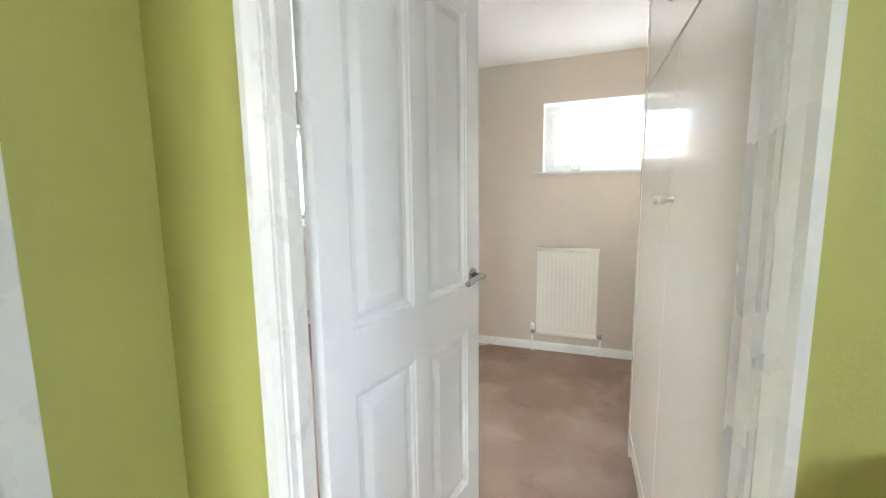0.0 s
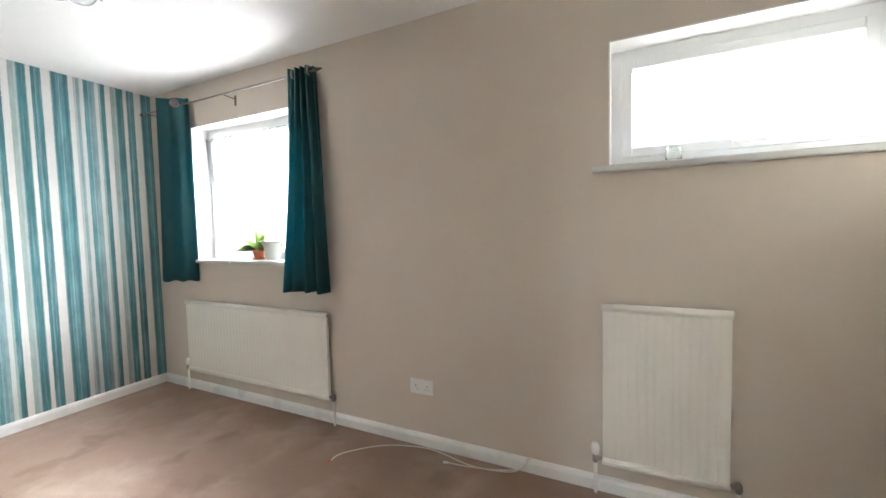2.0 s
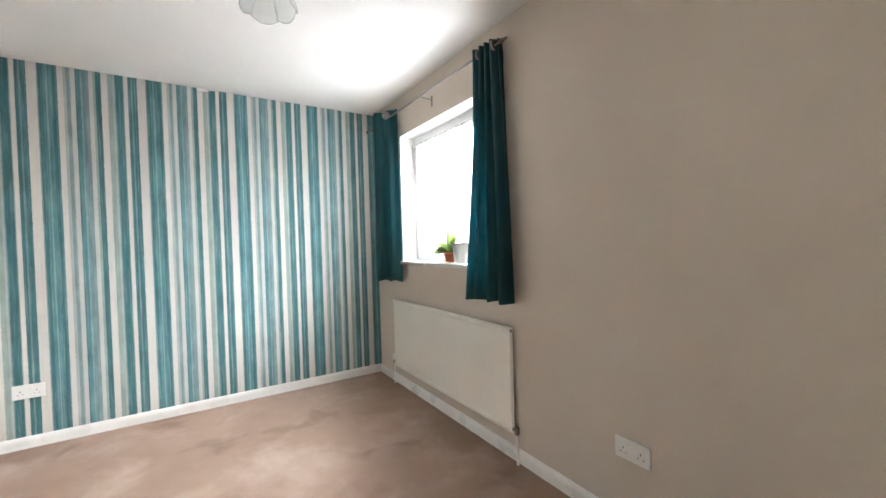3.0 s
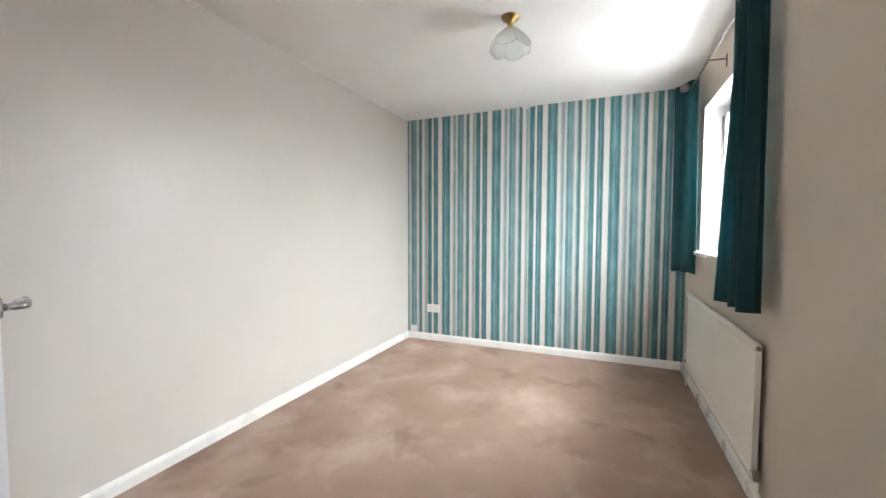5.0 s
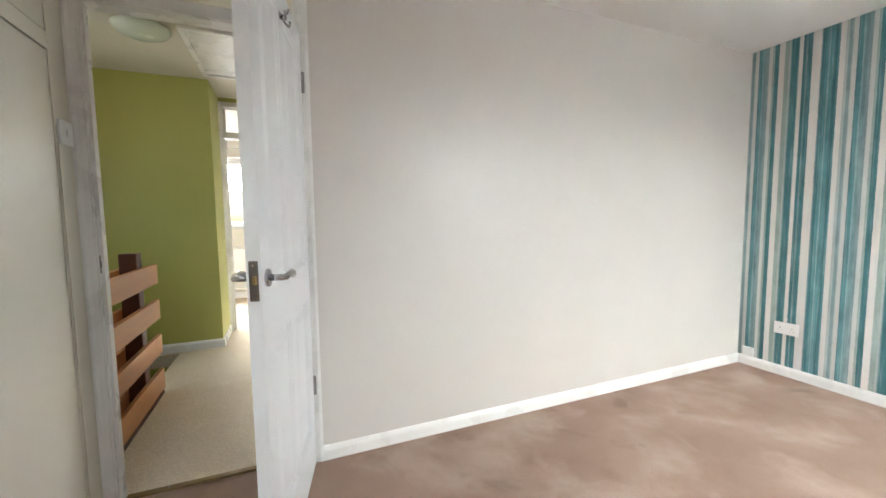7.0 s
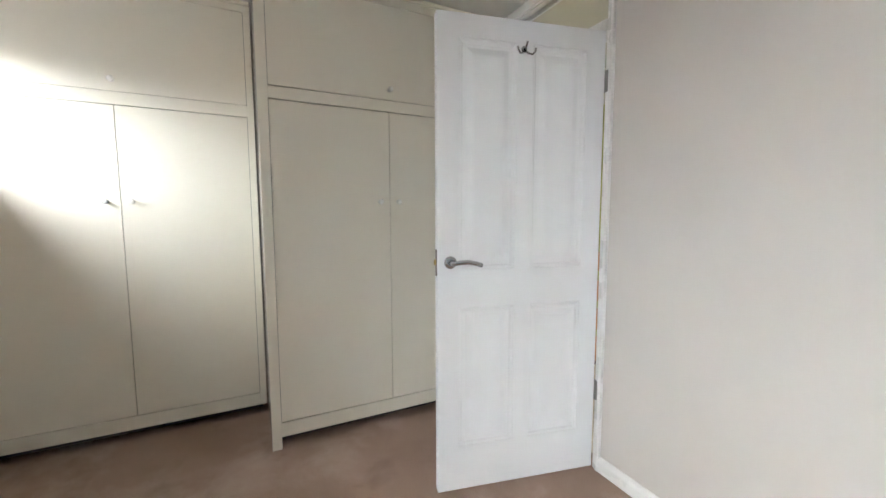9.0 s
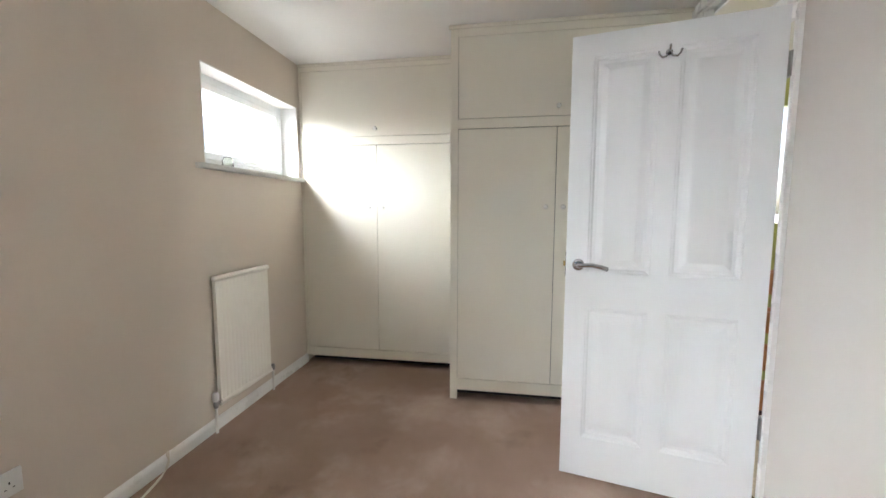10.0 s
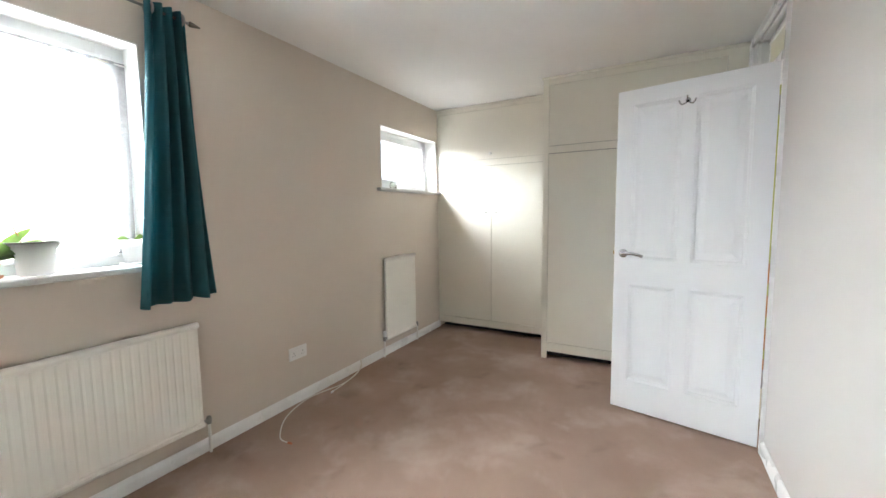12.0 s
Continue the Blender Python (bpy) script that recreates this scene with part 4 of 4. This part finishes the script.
# ---- plants ----
def leaf(bm, base, tip, width, droop=0.02, n=6, twist=0.0):
    """A long leaf with a folded midrib."""
    base, tip = Vector(base), Vector(tip)
    d = (tip - base)
    side = d.cross(Vector((0, 0, 1))).normalized()
    if side.length < 0.1:
        side = Vector((1, 0, 0))
    side = side * math.cos(twist) + side.cross(d).normalized() * math.sin(twist)
    rows = []
    for k in range(n + 1):
        t = k / n
        c = base + d * t + Vector((0, 0, -droop * t * t))
        w = width * (0.15 + math.sin(math.pi * min(1, t * 0.95 + 0.05)) ** 0.8)
        rows.append([bm.verts.new(c - side * w + Vector((0, 0, w * 0.3))), bm.verts.new(c), bm.verts.new(c + side * w + Vector((0, 0, w * 0.3)))])
    for a, b in zip(rows, rows[1:]):
        for j in range(2):
            bm.faces.new((a[j], a[j + 1], b[j + 1], b[j]))


def potted_plant(label, x, y, z, pot_r, pot_h, leaves, reach, material, seed, face=-1, upright=0):
    root = thing("potted_plant", label, "plant", (x, y, z))
    part("saucer", lathe(bmesh.new(), [(pot_r * 0.9, 0), (pot_r * 1.15, 0.004), (pot_r * 1.2, 0.012), (pot_r * 1.1, 0.012)], None, 24), material, root, "", True)
    part("pot", lathe(bmesh.new(), [(pot_r * 0.72, 0.006), (pot_r * 0.95, pot_h * 0.72), (pot_r * 1.06, pot_h * 0.73), (pot_r * 1.08, pot_h), (pot_r * 0.97, pot_h), (pot_r * 0.93, pot_h * 0.88)], None, 24), material, root, "", True)
    part("soil", lathe(bmesh.new(), [(pot_r * 0.93, pot_h * 0.85), (pot_r * 0.9, pot_h * 0.9), (0.001, pot_h * 0.93)], None, 16), M_SOIL, root)
    r = random.Random(seed)
    for k in range(leaves):
        a = k * 2.4 + r.uniform(-0.3, 0.3) if k < upright else k * math.pi + r.uniform(-0.7, 0.7)
        q = reach * r.uniform(0.55, 1.0)
        up = r.uniform(0.05, 0.5) * reach
        if k < upright:
            q, up = q * 0.3, reach * r.uniform(0.5, 0.85)
        bm = bmesh.new()
        leaf(bm, (0.01 * math.cos(a), 0.01 * math.sin(a), pot_h * 0.9), (q * math.cos(a), face * (abs(0.5 * q * math.sin(a)) - 0.03), pot_h + up), r.uniform(0.012, 0.020), r.uniform(0.01, 0.05), twist=r.choice((-1, 1)) * r.uniform(0.5, 1.3))
        part("leaf", bm, M_LEAF, root, "", True)
    return root


SZ = BW[2] + 0.0105
potted_plant("leafy green plant in a terracotta pot on the window sill", -2.045, YN + 0.045, SZ, 0.040, 0.072, 24, 0.26, M_TERRA, 4, upright=7)
potted_plant("small plant in a white pot at the window's side", -1.575, YN + 0.06, SZ, 0.045, 0.12, 3, 0.09, M_POT, 9)
bowl = thing("planter_bowl", "wide white planter with a grey rim on the window sill", "planter", (-1.905, YN + 0.05, SZ))
part("bowl", lathe(bmesh.new(), [(0.048, 0), (0.055, 0.005), (0.062, 0.10), (0.072, 0.115), (0.079, 0.128), (0.082, 0.130), (0.075, 0.128), (0.066, 0.112), (0.056, 0.10), (0.048, 0.03), (0.001, 0.02)], None, 28), M_POT, bowl, "", True)
part("rim", lathe(bmesh.new(), [(0.079, 0.128), (0.085, 0.130), (0.085, 0.134), (0.077, 0.133), (0.079, 0.128)], None, 28), M_STEEL, bowl, "grey rim", True)
part("soil", lathe(bmesh.new(), [(0.062, 0.108), (0.001, 0.112)], None, 20), M_SOIL, bowl)
bm = bmesh.new()
leaf(bm, (-0.03, 0, 0.11), (-0.08, -0.02, 0.28), 0.005, 0.03)
part("leaf", bm, M_TERRA, bowl, "withered brown leaf", True)
potted_plant("green plant in a terracotta pot on the far window sill", 0.98, FAR_END - 0.05, FW[2] + 0.001, 0.05, 0.09, 11, 0.16, M_TERRA, 11, 1)
jar = thing("glass_jar", "small clear jar standing on the high window sill", "jar", (0.53, YN + 0.06, SW[2] + 0.0035))
part("body", lathe(bmesh.new(), [(0.030, 0), (0.032, 0.004), (0.032, 0.05), (0.026, 0.058), (0.026, 0.066), (0.023, 0.066), (0.023, 0.056), (0.029, 0.048), (0.029, 0.006), (0.001, 0.005)], None, 20), M_SHADE, jar, "", True)

# ---- ceiling light ----
cl = thing("ceiling_light", "brass ceiling light with a frosted tulip glass shade", "ceiling light", (-1.58, 1.50, H))
part("rose", lathe(bmesh.new(), [(0.05, 0), (0.05, -0.006), (0.040, -0.018), (0.020, -0.028), (0.014, -0.05), (0.024, -0.06), (0.040, -0.07), (0.043, -0.085), (0.034, -0.092), (0.001, -0.092)], None, 28), M_BRASS, cl, "polished brass fitting", True)
for k in range(6):
    a0 = 2 * math.pi * k / 6
    bm = bmesh.new()
    rim = []
    rows = []
    for i in range(13):
        t = i / 12
        row = []
        for j in range(13):
            u = (j / 12 - 0.5)
            z = -0.072 - 0.120 * t + (0.024 * (2 * u) ** 2) * t ** 3
            rad = 0.036 + 0.078 * math.sin(t * 1.75) - 0.004 * t + 0.006 * (k % 2)
            a = a0 + u * 2 * math.pi / 6 * 1.12
            row.append(bm.verts.new((rad * math.cos(a), rad * math.sin(a), z)))
        rows.append(row)
    for a, b in zip(rows, rows[1:]):
        for j in range(12):
            bm.faces.new((a[j], a[j + 1], b[j + 1], b[j]))
    rim = [v.co.copy() for v in rows[-1]]
    pt = part("petal", bm, M_FROST, cl, "frosted glass petal", True)
    md = pt.modifiers.new("thick", "SOLIDIFY")
    md.thickness = 0.003
    part("gilt_edge", tube(bmesh.new(), rim, 0.0010, 6), M_BRONZE, pt, "", True)
part("bulb_holder", lathe(bmesh.new(), [(0.014, -0.092), (0.014, -0.125), (0.010, -0.128)], None, 16), M_PLASTIC, cl)
lump = thing("cable_clip", "small painted cable clip at the top of the striped wall", "cable clip", (XW, 1.285, H))
part("clip", solid(0, -0.035, -0.022, 0.028, 0.035, -0.001, bevel=0.006), M_GLOSS, lump)
part("wire", tube(bmesh.new(), spline([(0.01, 0.035, -0.012), (0.012, 0.055, -0.006), (0.010, 0.08, -0.004)], 6), 0.004, 8), M_GLOSS, lump, "", True)

# ---- landing things ----
hatch = thing("loft_hatch", "white loft hatch with a raised timber surround", "loft hatch", (0.358, -1.525, HALL_H))
for d in ((-0.335, -0.455, -0.022, -0.30, 0.455, 0), (0.30, -0.455, -0.022, 0.335, 0.455, 0), (-0.30, -0.455, -0.022, 0.30, -0.42, 0), (-0.30, 0.42, -0.022, 0.30, 0.455, 0)):
    part("surround", solid(*d, bevel=0.004), M_GLOSS, hatch)
part("panel", solid(-0.30, -0.42, -0.008, 0.30, 0.42, 0.0), M_GLOSS, hatch, "glossy white hatch panel")
lt = thing("ceiling_light", "round opal glass ceiling light on the landing, unlit", "ceiling light", (0.885, -1.13, HALL_H))
part("base", lathe(bmesh.new(), [(0.10, 0), (0.10, -0.02), (0.09, -0.022)], None, 28), M_GLOSS, lt, "", True)
part("dish", lathe(bmesh.new(), [(0.09, -0.022), (0.152, -0.028), (0.155, -0.036), (0.135, -0.062), (0.09, -0.082), (0.001, -0.092)], None, 36), M_OPAL, lt, "opal glass dish", True)

bal = thing("balustrade", "orange pine landing balustrade with four broad rails", "balustrade", (BAN, -1.21, 0))
LB = 1.208 - WT
for a, b in ((0.757, 0.887), (0.519, 0.649), (0.287, 0.411), (0.036, 0.175)):
    part("rail", solid(0, 0, a, 0.028, LB, b, bevel=0.004), M_WOOD, bal)
    part("rail", solid(0.118, 0, a, 0.146, LB, b, bevel=0.004), M_WOOD, bal)
for y in (0.19, LB - 0.092):
    part("newel_post", solid(0.028, y, 0.006, 0.118, y + 0.09, 0.98, bevel=0.006), M_WOODDARK, bal, "dark stained newel post")
part("base_board", solid(0.002, 0.02, 0.006, 0.144, LB, 0.028), M_WOODDARK, bal, "dark stained base board")
hr = thing("stair_handrail", "dark wood stair handrail sloping down behind the balustrade", "handrail", (1.16, -1.0, 0))
part("rail", tube(bmesh.new(), [(0.0, 0.0, 0.80), (0.0, 0.75, 0.18)], 0.03, 12), M_WOODDARK, hr)
part("post", solid(-0.035, -0.035, -0.15, 0.035, 0.035, 0.86, bevel=0.005), M_WOODDARK, hr)

# ---- outside ----
# pale colour here stands in for the glare outside
structure("ground", solid(-900, -900, -3.2, 900, 900, -3.0), M_GROUND, "ground round the houses, made pale to show white outside", "ground")
hs = thing("neighbour_house", "brick house with a tiled roof beyond the high window", "house", (4.0, 14.0, -3.0))
part("wall", solid(-6, 0.3, 0, 7, 7, 5.0), M_BRICK, hs)
bm = bmesh.new()
rows, cols = 22, 40
for r in range(rows):
    y0, y1 = -0.15 + r * 0.17, -0.15 + (r + 1) * 0.17 + 0.03
    z0 = 4.9 + r * 0.115
    prism(bm, [(y0, z0 + 0.03), (y1, z0 + 0.03 + 0.115), (y1, z0 + 0.10), (y0, z0)], 0, -6.3, 7.3)
part("roof", bm, M_ROOF, hs, "rows of clay roof tiles")
part("gutter", tube(bmesh.new(), [(-6.3, -0.2, 4.88), (7.3, -0.2, 4.88)], 0.06, 10), M_UPVC, hs)
